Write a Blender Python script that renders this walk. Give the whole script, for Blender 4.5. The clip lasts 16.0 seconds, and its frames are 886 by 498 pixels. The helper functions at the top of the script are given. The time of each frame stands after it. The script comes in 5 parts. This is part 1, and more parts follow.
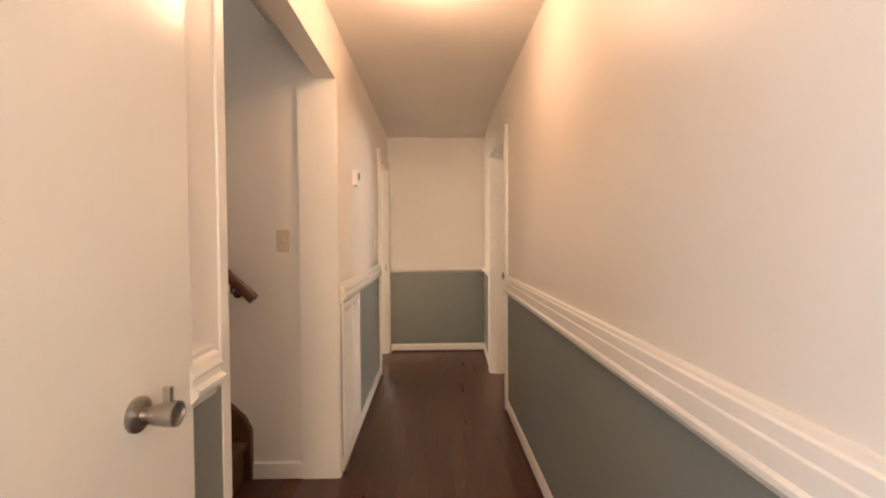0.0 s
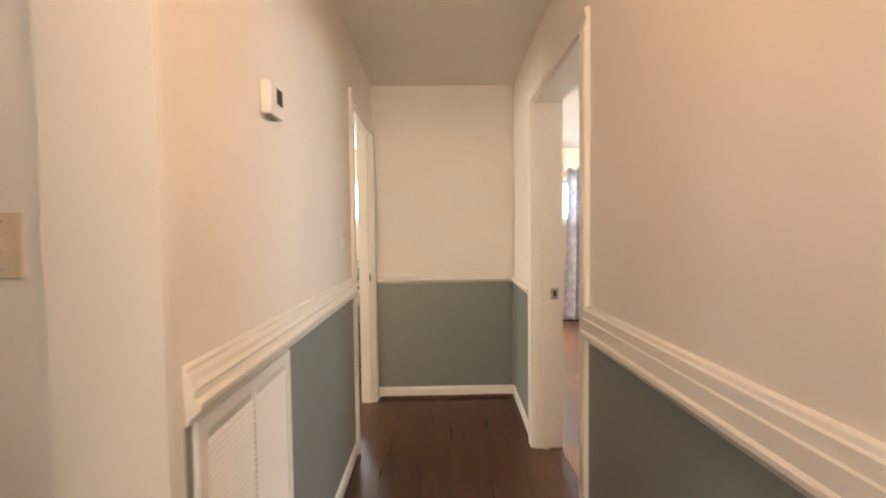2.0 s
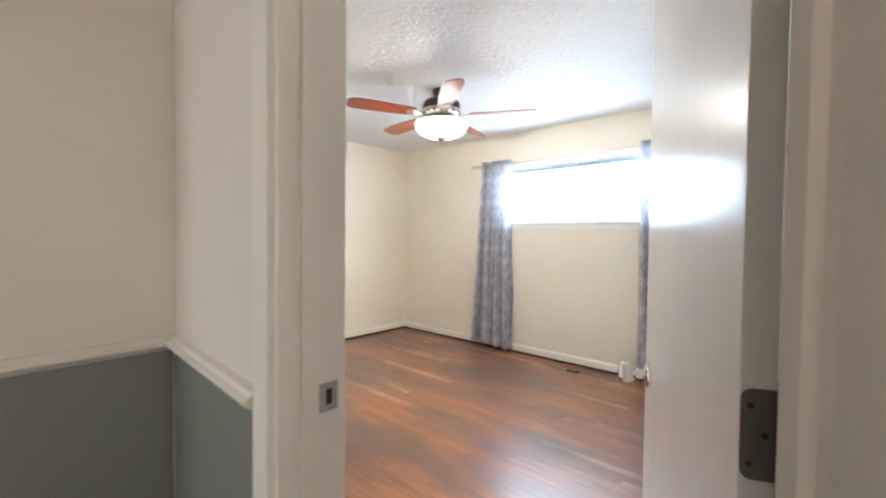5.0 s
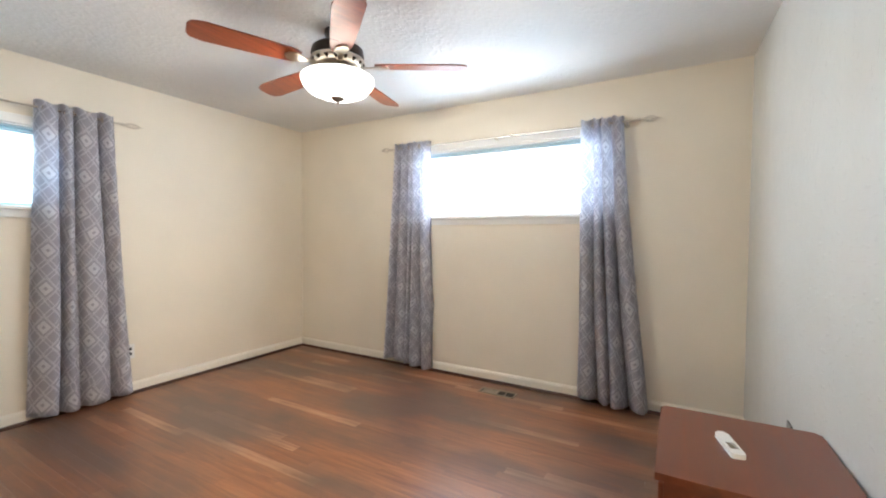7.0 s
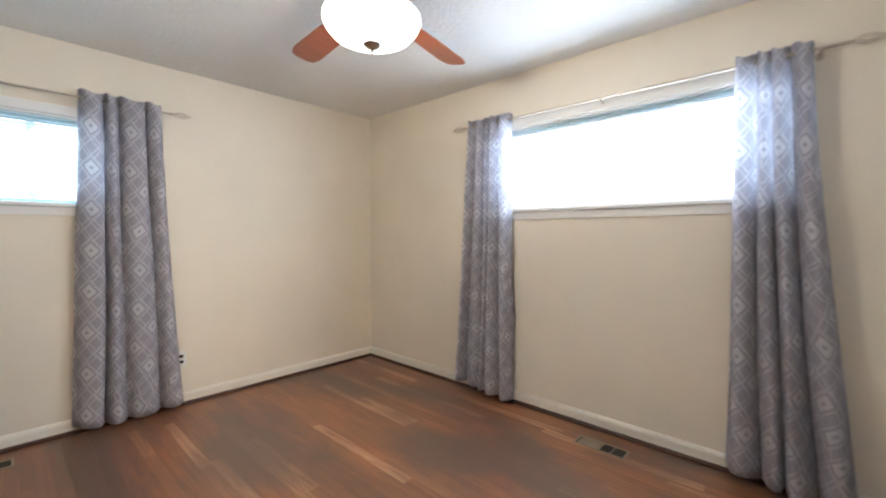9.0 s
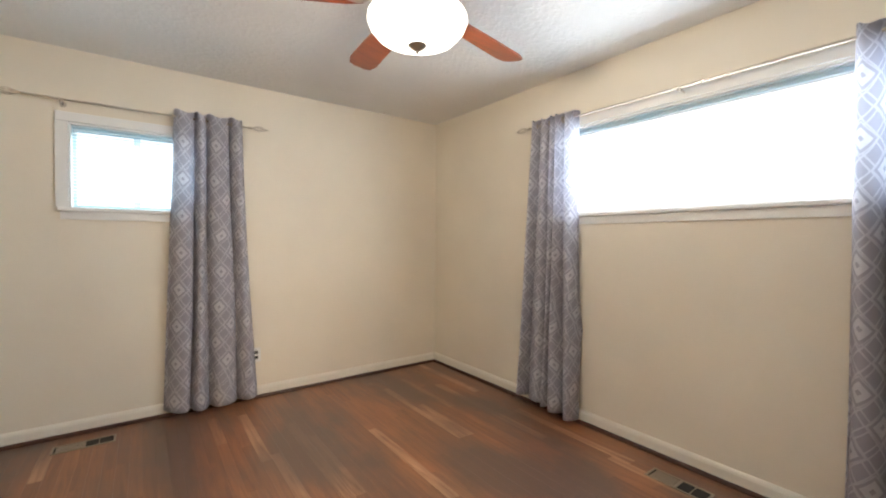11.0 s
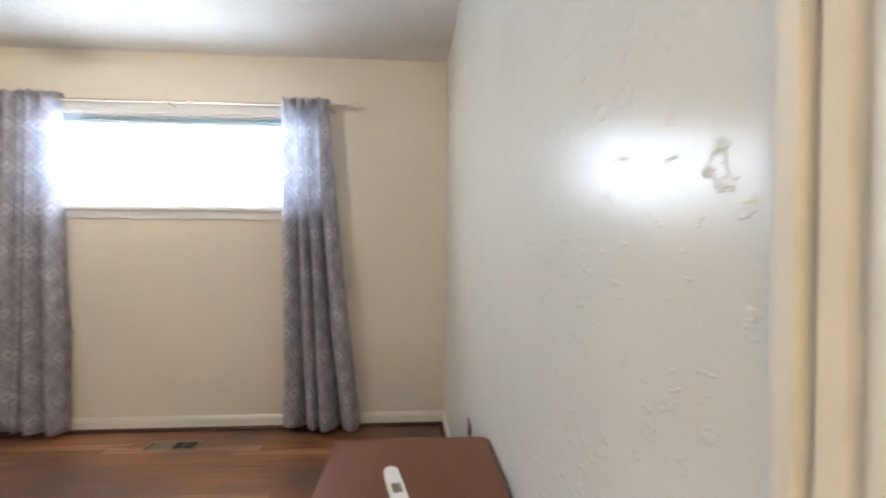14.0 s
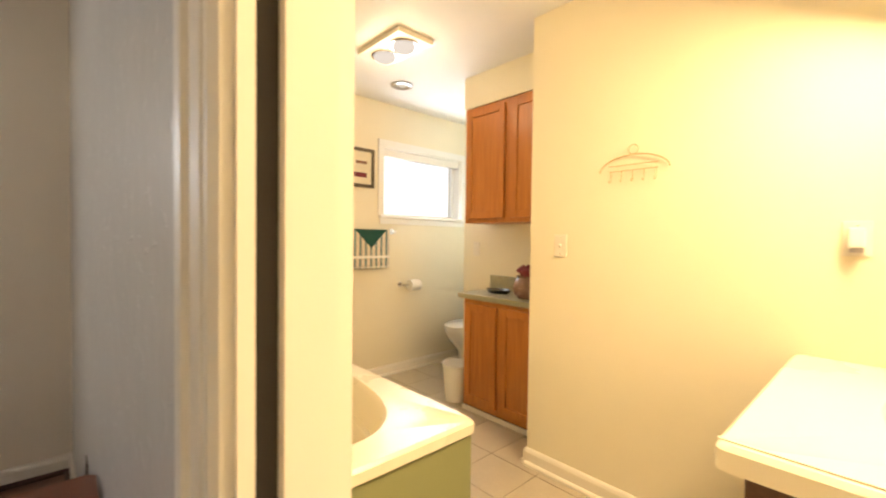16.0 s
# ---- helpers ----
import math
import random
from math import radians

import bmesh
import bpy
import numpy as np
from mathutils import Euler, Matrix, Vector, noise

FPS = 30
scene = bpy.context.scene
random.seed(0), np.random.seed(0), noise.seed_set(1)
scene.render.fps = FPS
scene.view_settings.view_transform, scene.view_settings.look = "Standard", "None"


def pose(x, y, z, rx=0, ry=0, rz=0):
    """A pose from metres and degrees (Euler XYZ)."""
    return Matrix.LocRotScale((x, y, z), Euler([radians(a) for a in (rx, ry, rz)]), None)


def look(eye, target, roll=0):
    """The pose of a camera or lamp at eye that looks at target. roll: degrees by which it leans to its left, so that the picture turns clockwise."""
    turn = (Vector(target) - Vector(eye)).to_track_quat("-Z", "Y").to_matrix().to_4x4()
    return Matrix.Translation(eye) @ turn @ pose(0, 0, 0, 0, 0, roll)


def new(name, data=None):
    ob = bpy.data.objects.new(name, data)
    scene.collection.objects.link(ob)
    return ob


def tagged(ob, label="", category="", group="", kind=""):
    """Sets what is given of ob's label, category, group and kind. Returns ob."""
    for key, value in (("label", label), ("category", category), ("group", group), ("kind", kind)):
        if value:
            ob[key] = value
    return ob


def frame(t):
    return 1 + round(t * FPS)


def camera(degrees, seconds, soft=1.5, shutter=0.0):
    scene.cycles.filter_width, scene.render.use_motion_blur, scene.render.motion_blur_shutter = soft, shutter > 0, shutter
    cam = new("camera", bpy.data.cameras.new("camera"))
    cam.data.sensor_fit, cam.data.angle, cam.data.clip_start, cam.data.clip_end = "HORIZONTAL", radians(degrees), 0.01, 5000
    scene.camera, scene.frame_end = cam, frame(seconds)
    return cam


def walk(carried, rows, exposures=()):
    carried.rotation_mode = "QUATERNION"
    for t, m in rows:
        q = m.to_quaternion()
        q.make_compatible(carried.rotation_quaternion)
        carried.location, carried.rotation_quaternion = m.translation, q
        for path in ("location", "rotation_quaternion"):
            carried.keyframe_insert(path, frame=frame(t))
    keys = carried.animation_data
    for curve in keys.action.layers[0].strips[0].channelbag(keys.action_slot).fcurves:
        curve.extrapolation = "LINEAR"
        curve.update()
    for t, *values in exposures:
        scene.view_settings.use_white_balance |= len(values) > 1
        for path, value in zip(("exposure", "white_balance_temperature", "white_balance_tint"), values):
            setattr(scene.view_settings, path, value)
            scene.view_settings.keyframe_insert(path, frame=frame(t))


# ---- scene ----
cam = camera(94.4, 16.0, soft=2.0, shutter=0.4)
PATH = [
    (0, (0.506, 0.27, 1.268), (0.552, 2.269, 1.219), -0.4),
    (0.5, (0.497, 0.474, 1.234), (0.534, 2.473, 1.183), -0.8),
    (1, (0.509, 0.854, 1.255), (0.535, 2.853, 1.191), -0.7),
    (1.5, (0.492, 1.272, 1.265), (0.517, 3.271, 1.194), -0.6),
    (2, (0.473, 1.721, 1.277), (0.51, 3.719, 1.201), -0.7),
    (2.5, (0.445, 2.09, 1.294), (0.589, 4.083, 1.22), -0.7),
    (3, (0.436, 2.433, 1.291), (0.824, 4.394, 1.22), -0.5),
    (3.5, (0.443, 2.712, 1.285), (1.156, 4.58, 1.225), 0.1),
    (4, (0.5, 2.931, 1.282), (1.468, 4.68, 1.227), 0.2),
    (4.5, (0.565, 3.15, 1.282), (1.824, 4.703, 1.232), 0.4),
    (4.8, (0.607, 3.235, 1.282), (2.014, 4.656, 1.229), 0.5),
    (5, (0.643, 3.282, 1.281), (2.139, 4.608, 1.226), 0.6),
    (5.2, (0.70, 3.342, 1.28), (2.271, 4.575, 1.224), 0.6),
    (7.3, (1.4, 3.797, 1.279), (3.138, 4.785, 1.216), 0.4),
    (7.5, (1.454, 3.813, 1.264), (3.173, 4.833, 1.21), 0.2),
    (8, (1.608, 3.867, 1.267), (3.254, 5.002, 1.208), 0.2),
    (8.5, (1.809, 3.967, 1.261), (3.375, 5.21, 1.196), 0.1),
    (9, (2.009, 4.065, 1.268), (3.475, 5.424, 1.198), 0.1),
    (9.5, (2.161, 4.132, 1.266), (3.446, 5.663, 1.196), -0.1),
    (11.8, (2.178, 3.939, 1.272), (3.354, 5.556, 1.229), 0.4),
    (12, (2.117, 3.91, 1.276), (3.42, 5.427, 1.235), 0.4),
    (12.5, (2.004, 3.785, 1.265), (3.616, 4.969, 1.236), 0.3),
    (13, (1.91, 3.694, 1.275), (3.761, 4.449, 1.232), 0.1),
    (13.5, (1.881, 3.597, 1.238), (3.859, 3.896, 1.213), 0.1),
    (14, (1.861, 3.548, 1.236), (3.857, 3.418, 1.206), 0.3),
    (14.5, (1.833, 3.504, 1.241), (3.755, 2.954, 1.207), 0.4),
    (15, (1.8, 3.457, 1.244), (3.604, 2.594, 1.203), 0.5),
    (15.5, (1.762, 3.404, 1.246), (3.407, 2.268, 1.2), 0.6),
    (16, (1.738, 3.361, 1.247), (3.215, 2.012, 1.199), 0.7),
]
walk(cam, [(t, look(eye, target, roll)) for t, eye, target, roll in PATH],
     [(0, 0.1, 7350, 21), (1.0, 0.32, 7350, 20), (1.8, 0.3, 6900, 16), (2.5, 0.22, 6150, 11), (3.6, 0.12, 5950, 10), (4.3, -0.02, 5700, 9), (5.2, -0.34, 5450, 8), (7.3, -0.66, 5850, 9), (9.0, -0.86, 5800, 10), (9.7, -0.94, 5850, 10),
      (12.0, -0.93, 6450, 11), (13.0, -0.89, 6400, 11), (14.0, -0.86, 6000, 11), (14.5, -1.0, 6450, 16), (15.0, -1.06, 6850, 20), (16.0, -1.62, 6850, 15)])

# ---- world and lights ----
world = bpy.data.worlds.new("world")
scene.world = world
world.use_nodes = True
wn = world.node_tree.nodes
sky = wn.new("ShaderNodeTexSky")
sky.sky_type = "NISHITA"
sky.sun_disc = False
sky.sun_elevation, sky.sun_rotation = radians(50), radians(200)
world.node_tree.links.new(sky.outputs[0], wn["Background"].inputs[0])
wn["Background"].inputs[1].default_value = 0.12


def lamp(name, kind, m, power, colour, size=0.1, size_y=None):
    data = bpy.data.lights.new(name, kind)
    data.energy, data.color = power, colour
    if kind == "AREA":
        data.size = size
        if size_y:
            data.shape, data.size_y = "RECTANGLE", size_y
    elif kind == "SUN":
        data.angle = size
    else:
        data.shadow_soft_size = size
    ob = new(name, data)
    ob.matrix_world = m
    return ob


DAY = (0.82, 0.92, 1.0)
WARM = (1.0, 0.65, 0.43)
lamp("sun", "SUN", look((0, 0, 10), (3, -4, 0)), 2.0, (1, 0.95, 0.88), radians(0.5))
lamp("window_and_fill_light", "AREA", look((4.735, 5.09, 1.752), (1.5, 5.09, 0.75)), 76, DAY, 1.7, 0.57)
lamp("window_and_fill_light", "AREA", look((2.15, 7.632, 1.70), (2.15, 0, 1.2)), 10, DAY, 0.64, 0.42)
lamp("window_and_fill_light", "AREA", look((4.86, 0.8, 1.76), (0, 1.2, 1.2)), 54, DAY, 0.9, 0.58)
lamp("window_and_fill_light", "AREA", look((-0.6, 7.60, 1.74), (-0.6, 0, 1.2)), 20, DAY, 0.95, 0.5)
# warm fill added in the far room, aimed at its doorway; no window here
lamp("window_and_fill_light", "AREA", look((-2.6, 4.7, 1.5), (1, 4.75, 1.2)), 60, (1.0, 0.9, 0.76), 0.9, 0.9)
lamp("door_and_fill_light", "AREA", look((-0.9, -0.55, 1.45), (1.2, 0.75, 1.25)), 58, (0.50, 0.72, 1.0), 0.9, 1.4)
# warm fill added before the plain back wall to lift the hall end
lamp("door_and_fill_light", "AREA", look((0.5, -1.58, 1.35), (0.5, 3.0, 1.25)), 38, (1.0, 0.82, 0.62), 0.7, 1.5)
lamp("landing_light", "AREA", look((-3.2, 1.85, 3.6), (-0.5, 2.3, 1.4)), 14, DAY, 0.7, 0.7)
lamp("hall_bulb", "POINT", pose(0.52, 2.0, 2.27), 15, WARM, 0.10)
lamp("fan_bulb", "POINT", pose(3.11, 5.50, 2.16), 96, (1.0, 0.86, 0.67), 0.08)
lamp("vanity_bulb", "AREA", look((1.5, 1.98, 2.1), (2.2, 2.7, 0.9)), 195, (1.0, 0.72, 0.385), 0.7, 0.3)
lamp("heat_bulb", "POINT", pose(3.78, 1.84, 2.30), 9, (1.0, 0.8, 0.5), 0.06)
lamp("heat_bulb", "POINT", pose(3.98, 1.84, 2.30), 9, (1.0, 0.8, 0.5), 0.06)


# ---- materials ----
def nodes_of(mat):
    return mat.node_tree.nodes, mat.node_tree.links


def base_mat(name, rough=0.5, metal=0.0, spec=0.5):
    mat = bpy.data.materials.new(name)
    mat.use_nodes = True
    b = mat.node_tree.nodes["Principled BSDF"]
    b.inputs["Roughness"].default_value = rough
    b.inputs["Metallic"].default_value = metal
    b.inputs["Specular IOR Level"].default_value = spec
    return mat, b


def surface(name, colour, rough=0.5, metal=0.0, vary=0.06, scale=2.5, grain=60.0, bump=0.08, depth=0.002, spec=0.5, coat=0.0, stretch=(1, 1, 1)):
    """Paint, metal or stone: two scales of tone and a fine relief."""
    mat, b = base_mat(name, rough, metal, spec)
    n, l = nodes_of(mat)
    tc = n.new("ShaderNodeTexCoord")
    mp = n.new("ShaderNodeMapping")
    mp.inputs["Scale"].default_value = stretch
    l.new(tc.outputs["Object"], mp.inputs[0])
    big = n.new("ShaderNodeTexNoise")
    big.inputs["Scale"].default_value, big.inputs["Detail"].default_value = scale, 4
    fine = n.new("ShaderNodeTexNoise")
    fine.inputs["Scale"].default_value, fine.inputs["Detail"].default_value = grain, 3
    for t in (big, fine):
        l.new(mp.outputs[0], t.inputs["Vector"])
    mix = n.new("ShaderNodeMix")
    mix.data_type = "RGBA"
    mix.inputs[6].default_value = (*[max(0, c * (1 - vary)) for c in colour], 1)
    mix.inputs[7].default_value = (*[min(1, c * (1 + vary)) for c in colour], 1)
    add = n.new("ShaderNodeMath")
    add.operation = "MULTIPLY_ADD"
    add.inputs[1].default_value = 0.3
    l.new(fine.outputs[0], add.inputs[0])
    sc = n.new("ShaderNodeMath")
    sc.operation = "MULTIPLY"
    sc.inputs[1].default_value = 0.7
    l.new(big.outputs[0], sc.inputs[0])
    l.new(sc.outputs[0], add.inputs[2])
    l.new(add.outputs[0], mix.inputs[0])
    l.new(mix.outputs[2], b.inputs["Base Color"])
    ro = n.new("ShaderNodeMapRange")
    ro.inputs[3].default_value, ro.inputs[4].default_value = max(0.03, rough - 0.08), min(1, rough + 0.08)
    l.new(big.outputs[0], ro.inputs[0])
    l.new(ro.outputs[0], b.inputs["Roughness"])
    bp = n.new("ShaderNodeBump")
    bp.inputs["Strength"].default_value, bp.inputs["Distance"].default_value = bump, depth
    l.new(fine.outputs[0], bp.inputs["Height"])
    l.new(bp.outputs[0], b.inputs["Normal"])
    b.inputs["Coat Weight"].default_value = coat
    return mat


def plaster(name, colour, rough, lumps, strength, depth, fine_scale=90, spec=0.5, chips=0.0, flat=1.8, chip_scale=22):
    """Rolled paint on plaster, with soft lumps and drips under a fine stipple."""
    mat, b = base_mat(name, rough, 0, spec)
    n, l = nodes_of(mat)
    tc = n.new("ShaderNodeTexCoord")
    tone = n.new("ShaderNodeTexNoise")
    tone.inputs["Scale"].default_value, tone.inputs["Detail"].default_value = 1.3, 5
    l.new(tc.outputs["Object"], tone.inputs["Vector"])
    ramp = n.new("ShaderNodeValToRGB")
    ramp.color_ramp.elements[0].position, ramp.color_ramp.elements[1].position = 0.3, 0.7
    ramp.color_ramp.elements[0].color = (*[c * 0.94 for c in colour], 1)
    ramp.color_ramp.elements[1].color = (*[min(1, c * 1.03) for c in colour], 1)
    l.new(tone.outputs[0], ramp.inputs[0])
    l.new(ramp.outputs[0], b.inputs["Base Color"])
    lump = n.new("ShaderNodeTexNoise")
    lump.inputs["Scale"].default_value, lump.inputs["Detail"].default_value, lump.inputs["Distortion"].default_value = lumps, 2, 0.0
    fine = n.new("ShaderNodeTexNoise")
    fine.inputs["Scale"].default_value = fine_scale
    for t in (lump, fine):
        l.new(tc.outputs["Object"], t.inputs["Vector"])
    b1 = n.new("ShaderNodeBump")
    b1.inputs["Strength"].default_value, b1.inputs["Distance"].default_value = strength, depth
    b2 = n.new("ShaderNodeBump")
    b2.inputs["Strength"].default_value, b2.inputs["Distance"].default_value = 0.12, 0.002
    l.new(lump.outputs[0], b1.inputs["Height"])
    l.new(fine.outputs[0], b2.inputs["Height"])
    if chips:
        chip = n.new("ShaderNodeTexNoise")
        chip.inputs["Scale"].default_value, chip.inputs["Detail"].default_value = chip_scale, 4
        cm = n.new("ShaderNodeMapping")
        cm.inputs["Scale"].default_value = (1, 1, flat)
        l.new(tc.outputs["Object"], cm.inputs[0])
        l.new(cm.outputs[0], chip.inputs["Vector"])
        cr = n.new("ShaderNodeMapRange")
        cr.inputs[1].default_value, cr.inputs[2].default_value = chips, chips + 0.06
        l.new(chip.outputs[0], cr.inputs[0])
        b3 = n.new("ShaderNodeBump")
        b3.inputs["Strength"].default_value, b3.inputs["Distance"].default_value = 0.34, 0.003
        l.new(cr.outputs[0], b3.inputs["Height"])
        l.new(b1.outputs[0], b3.inputs["Normal"])
        b1 = b3
    l.new(b1.outputs[0], b2.inputs["Normal"])
    l.new(b2.outputs[0], b.inputs["Normal"])
    return mat


def wood(name, dark, light, rough=0.4, axis="Y", scale=1.0, vary=0.5, coat=0.0, wear=None, wear_at=0.62, pale=None):
    """Sawn wood with grain along one axis; each piece takes a tone of its own."""
    mat, b = base_mat(name, rough)
    n, l = nodes_of(mat)
    tc = n.new("ShaderNodeTexCoord")
    info = n.new("ShaderNodeObjectInfo")
    shift = n.new("ShaderNodeVectorMath")
    shift.operation = "ADD"
    l.new(tc.outputs["Object"], shift.inputs[0])
    off = n.new("ShaderNodeMath")
    off.operation = "MULTIPLY"
    off.inputs[1].default_value = 37.0
    l.new(info.outputs["Random"], off.inputs[0])
    l.new(off.outputs[0], shift.inputs[1])
    mp = n.new("ShaderNodeMapping")
    s = {"X": (0.9, 14, 14), "Y": (14, 0.9, 14), "Z": (14, 14, 0.9)}[axis]
    mp.inputs["Scale"].default_value = [v * scale for v in s]
    l.new(shift.outputs[0], mp.inputs[0])
    g = n.new("ShaderNodeTexNoise")
    g.inputs["Scale"].default_value, g.inputs["Detail"].default_value, g.inputs["Distortion"].default_value = 3.0, 8, 0.6
    l.new(mp.outputs[0], g.inputs["Vector"])
    mix = n.new("ShaderNodeMix")
    mix.data_type = "RGBA"
    mix.inputs[6].default_value, mix.inputs[7].default_value = (*dark, 1), (*light, 1)
    f = n.new("ShaderNodeMath")
    f.operation = "MULTIPLY_ADD"
    f.inputs[1].default_value = vary
    l.new(info.outputs["Random"], f.inputs[0])
    gs = n.new("ShaderNodeMapRange")
    gs.inputs[1].default_value, gs.inputs[2].default_value = 0.3, 0.7
    gs.inputs[4].default_value = 1 - vary
    l.new(g.outputs[0], gs.inputs[0])
    l.new(gs.outputs[0], f.inputs[2])
    l.new(f.outputs[0], mix.inputs[0])
    out = mix.outputs[2]
    if pale:
        pr = n.new("ShaderNodeMapRange")
        pr.inputs[1].default_value, pr.inputs[2].default_value, pr.inputs[4].default_value = 0.88, 0.92, 0.95
        l.new(info.outputs["Random"], pr.inputs[0])
        pm = n.new("ShaderNodeMath")
        pm.operation = "MULTIPLY"
        l.new(pr.outputs[0], pm.inputs[0])
        l.new(gs.outputs[0], pm.inputs[1])
        pmix = n.new("ShaderNodeMix")
        pmix.data_type = "RGBA"
        l.new(pm.outputs[0], pmix.inputs[0])
        l.new(out, pmix.inputs[6])
        pmix.inputs[7].default_value = (*pale, 1)
        out = pmix.outputs[2]
    if wear:
        w = n.new("ShaderNodeTexNoise")
        w.inputs["Scale"].default_value, w.inputs["Detail"].default_value = 1.1, 6
        geo = n.new("ShaderNodeNewGeometry")
        wm = n.new("ShaderNodeMapping")
        wm.inputs["Scale"].default_value = (2.2, 0.9, 1)
        l.new(geo.outputs["Position"], wm.inputs[0])
        l.new(wm.outputs[0], w.inputs["Vector"])
        wr = n.new("ShaderNodeMapRange")
        wr.inputs[1].default_value, wr.inputs[2].default_value = wear_at - 0.12, wear_at + 0.1
        wr.inputs[4].default_value = 0.85
        l.new(w.outputs[0], wr.inputs[0])
        m2 = n.new("ShaderNodeMix")
        m2.data_type = "RGBA"
        l.new(wr.outputs[0], m2.inputs[0])
        l.new(out, m2.inputs[6])
        m2.inputs[7].default_value = (*wear, 1)
        out = m2.outputs[2]
    l.new(out, b.inputs["Base Color"])
    rr = n.new("ShaderNodeMapRange")
    rr.inputs[3].default_value, rr.inputs[4].default_value = max(0.05, rough - 0.1), rough + 0.14
    l.new(g.outputs[0], rr.inputs[0])
    l.new(rr.outputs[0], b.inputs["Roughness"])
    bp = n.new("ShaderNodeBump")
    bp.inputs["Strength"].default_value, bp.inputs["Distance"].default_value = 0.15, 0.001
    l.new(g.outputs[0], bp.inputs["Height"])
    l.new(bp.outputs[0], b.inputs["Normal"])
    b.inputs["Coat Weight"].default_value = coat
    b.inputs["Coat Roughness"].default_value = 0.25
    return mat


def glow(name, colour, strength):
    mat = bpy.data.materials.new(name)
    mat.use_nodes = True
    n, l = nodes_of(mat)
    n.remove(n["Principled BSDF"])
    e = n.new("ShaderNodeEmission")
    e.inputs[0].default_value, e.inputs[1].default_value = (*colour, 1), strength
    l.new(e.outputs[0], n["Material Output"].inputs[0])
    return mat


M = {}
M["hall_wall"] = plaster("hall_wall_paint", (0.80, 0.75, 0.67), 0.42, 5, 0.16, 0.005, chips=0.675, flat=5.0)
M["bed_wall"] = plaster("bedroom_wall_paint", (0.81, 0.745, 0.63), 0.5, 4, 0.2, 0.005)
M["gloss_wall"] = plaster("gloss_wall_paint", (0.69, 0.70, 0.67), 0.23, 9, 0.2, 0.008, 60, 0.4, chips=0.615, flat=1.6, chip_scale=30)
M["bath_wall"] = plaster("bathroom_wall_paint", (0.82, 0.77, 0.62), 0.35, 5, 0.15, 0.004)
M["ceiling"] = plaster("ceiling_paint", (0.80, 0.79, 0.765), 0.7, 22, 0.4, 0.012, 60, chips=0.54, flat=1.0, chip_scale=44)
M["bath_ceiling"] = plaster("bathroom_ceiling_paint", (0.83, 0.83, 0.82), 0.6, 4, 0.1, 0.004)
M["hall_ceiling"] = plaster("hall_ceiling_paint", (0.78, 0.74, 0.67), 0.7, 3, 0.15, 0.004)
M["bed_trim"] = surface("cream_baseboard_paint", (0.80, 0.76, 0.67), 0.4, vary=0.05, bump=0.1, grain=35, depth=0.003)
M["grey"] = plaster("grey_green_wainscot_paint", (0.235, 0.25, 0.222), 0.38, 6, 0.1, 0.004)
M["trim"] = surface("white_trim_paint", (0.80, 0.765, 0.69), 0.34, vary=0.025, bump=0.05, grain=60, depth=0.002)
M["window_trim"] = surface("white_window_paint", (0.84, 0.84, 0.82), 0.35, vary=0.02, bump=0.04, grain=60, depth=0.002)
# trim white made darker and greyer, with shade put into the colour
M["casing"] = surface("shaded_white_paint", (0.66, 0.65, 0.60), 0.4, vary=0.04, bump=0.06, grain=50, depth=0.002)
M["door"] = surface("white_door_paint", (0.80, 0.76, 0.68), 0.24, vary=0.04, bump=0.12, grain=22, depth=0.003, stretch=(2, 2, 0.5))
M["white"] = surface("white_plastic", (0.82, 0.81, 0.78), 0.35, vary=0.03, bump=0.03)
M["ivory"] = surface("ivory_plastic", (0.62, 0.53, 0.38), 0.35, vary=0.04, bump=0.03)
M["porcelain"] = surface("white_porcelain", (0.84, 0.83, 0.80), 0.08, vary=0.02, bump=0.01)
M["acrylic"] = surface("cream_acrylic", (0.84, 0.79, 0.64), 0.28, vary=0.02, bump=0.01)
M["green"] = surface("olive_green_panel", (0.24, 0.26, 0.13), 0.4, vary=0.08)
M["steel"] = surface("brushed_steel", (0.40, 0.37, 0.34), 0.28, 1.0, vary=0.1, grain=180, bump=0.05)
M["hinge"] = surface("dull_painted_hinge", (0.16, 0.14, 0.12), 0.45, 0.4, vary=0.2)
M["chrome"] = surface("polished_chrome", (0.75, 0.75, 0.76), 0.1, 1.0, vary=0.03, bump=0.01)
M["bronze"] = surface("dark_bronze", (0.055, 0.04, 0.032), 0.35, 0.8, vary=0.2)
M["nickel"] = surface("antique_nickel", (0.60, 0.54, 0.46), 0.3, 1.0, vary=0.15)
# near-black: stands for shade inside slots and holes, also colours small black parts
M["dark"] = surface("cavity_shade_and_black_parts", (0.02, 0.018, 0.016), 0.8)
M["black"] = surface("black_lacquer", (0.012, 0.012, 0.013), 0.24, vary=0.2, bump=0.02)
M["vent"] = surface("tan_enamel_vent", (0.30, 0.25, 0.18), 0.4, 0.2)
M["joint"] = surface("joint_dirt", (0.11, 0.046, 0.024), 0.8)
M["floor"] = wood("worn_oak_strip", (0.17, 0.060, 0.026), (0.40, 0.165, 0.070), 0.33, "Y", 1, 0.36, 0.25, (0.115, 0.074, 0.055), 0.50, (0.66, 0.42, 0.25))
M["hall_floor"] = wood("dark_oak_strip", (0.045, 0.017, 0.009), (0.095, 0.037, 0.018), 0.30, "Y", 1, 0.45, 0.2)
M["shoe"] = wood("stained_shoe_mould", (0.035, 0.013, 0.007), (0.075, 0.028, 0.014), 0.45, "Y", 1, 0.3)
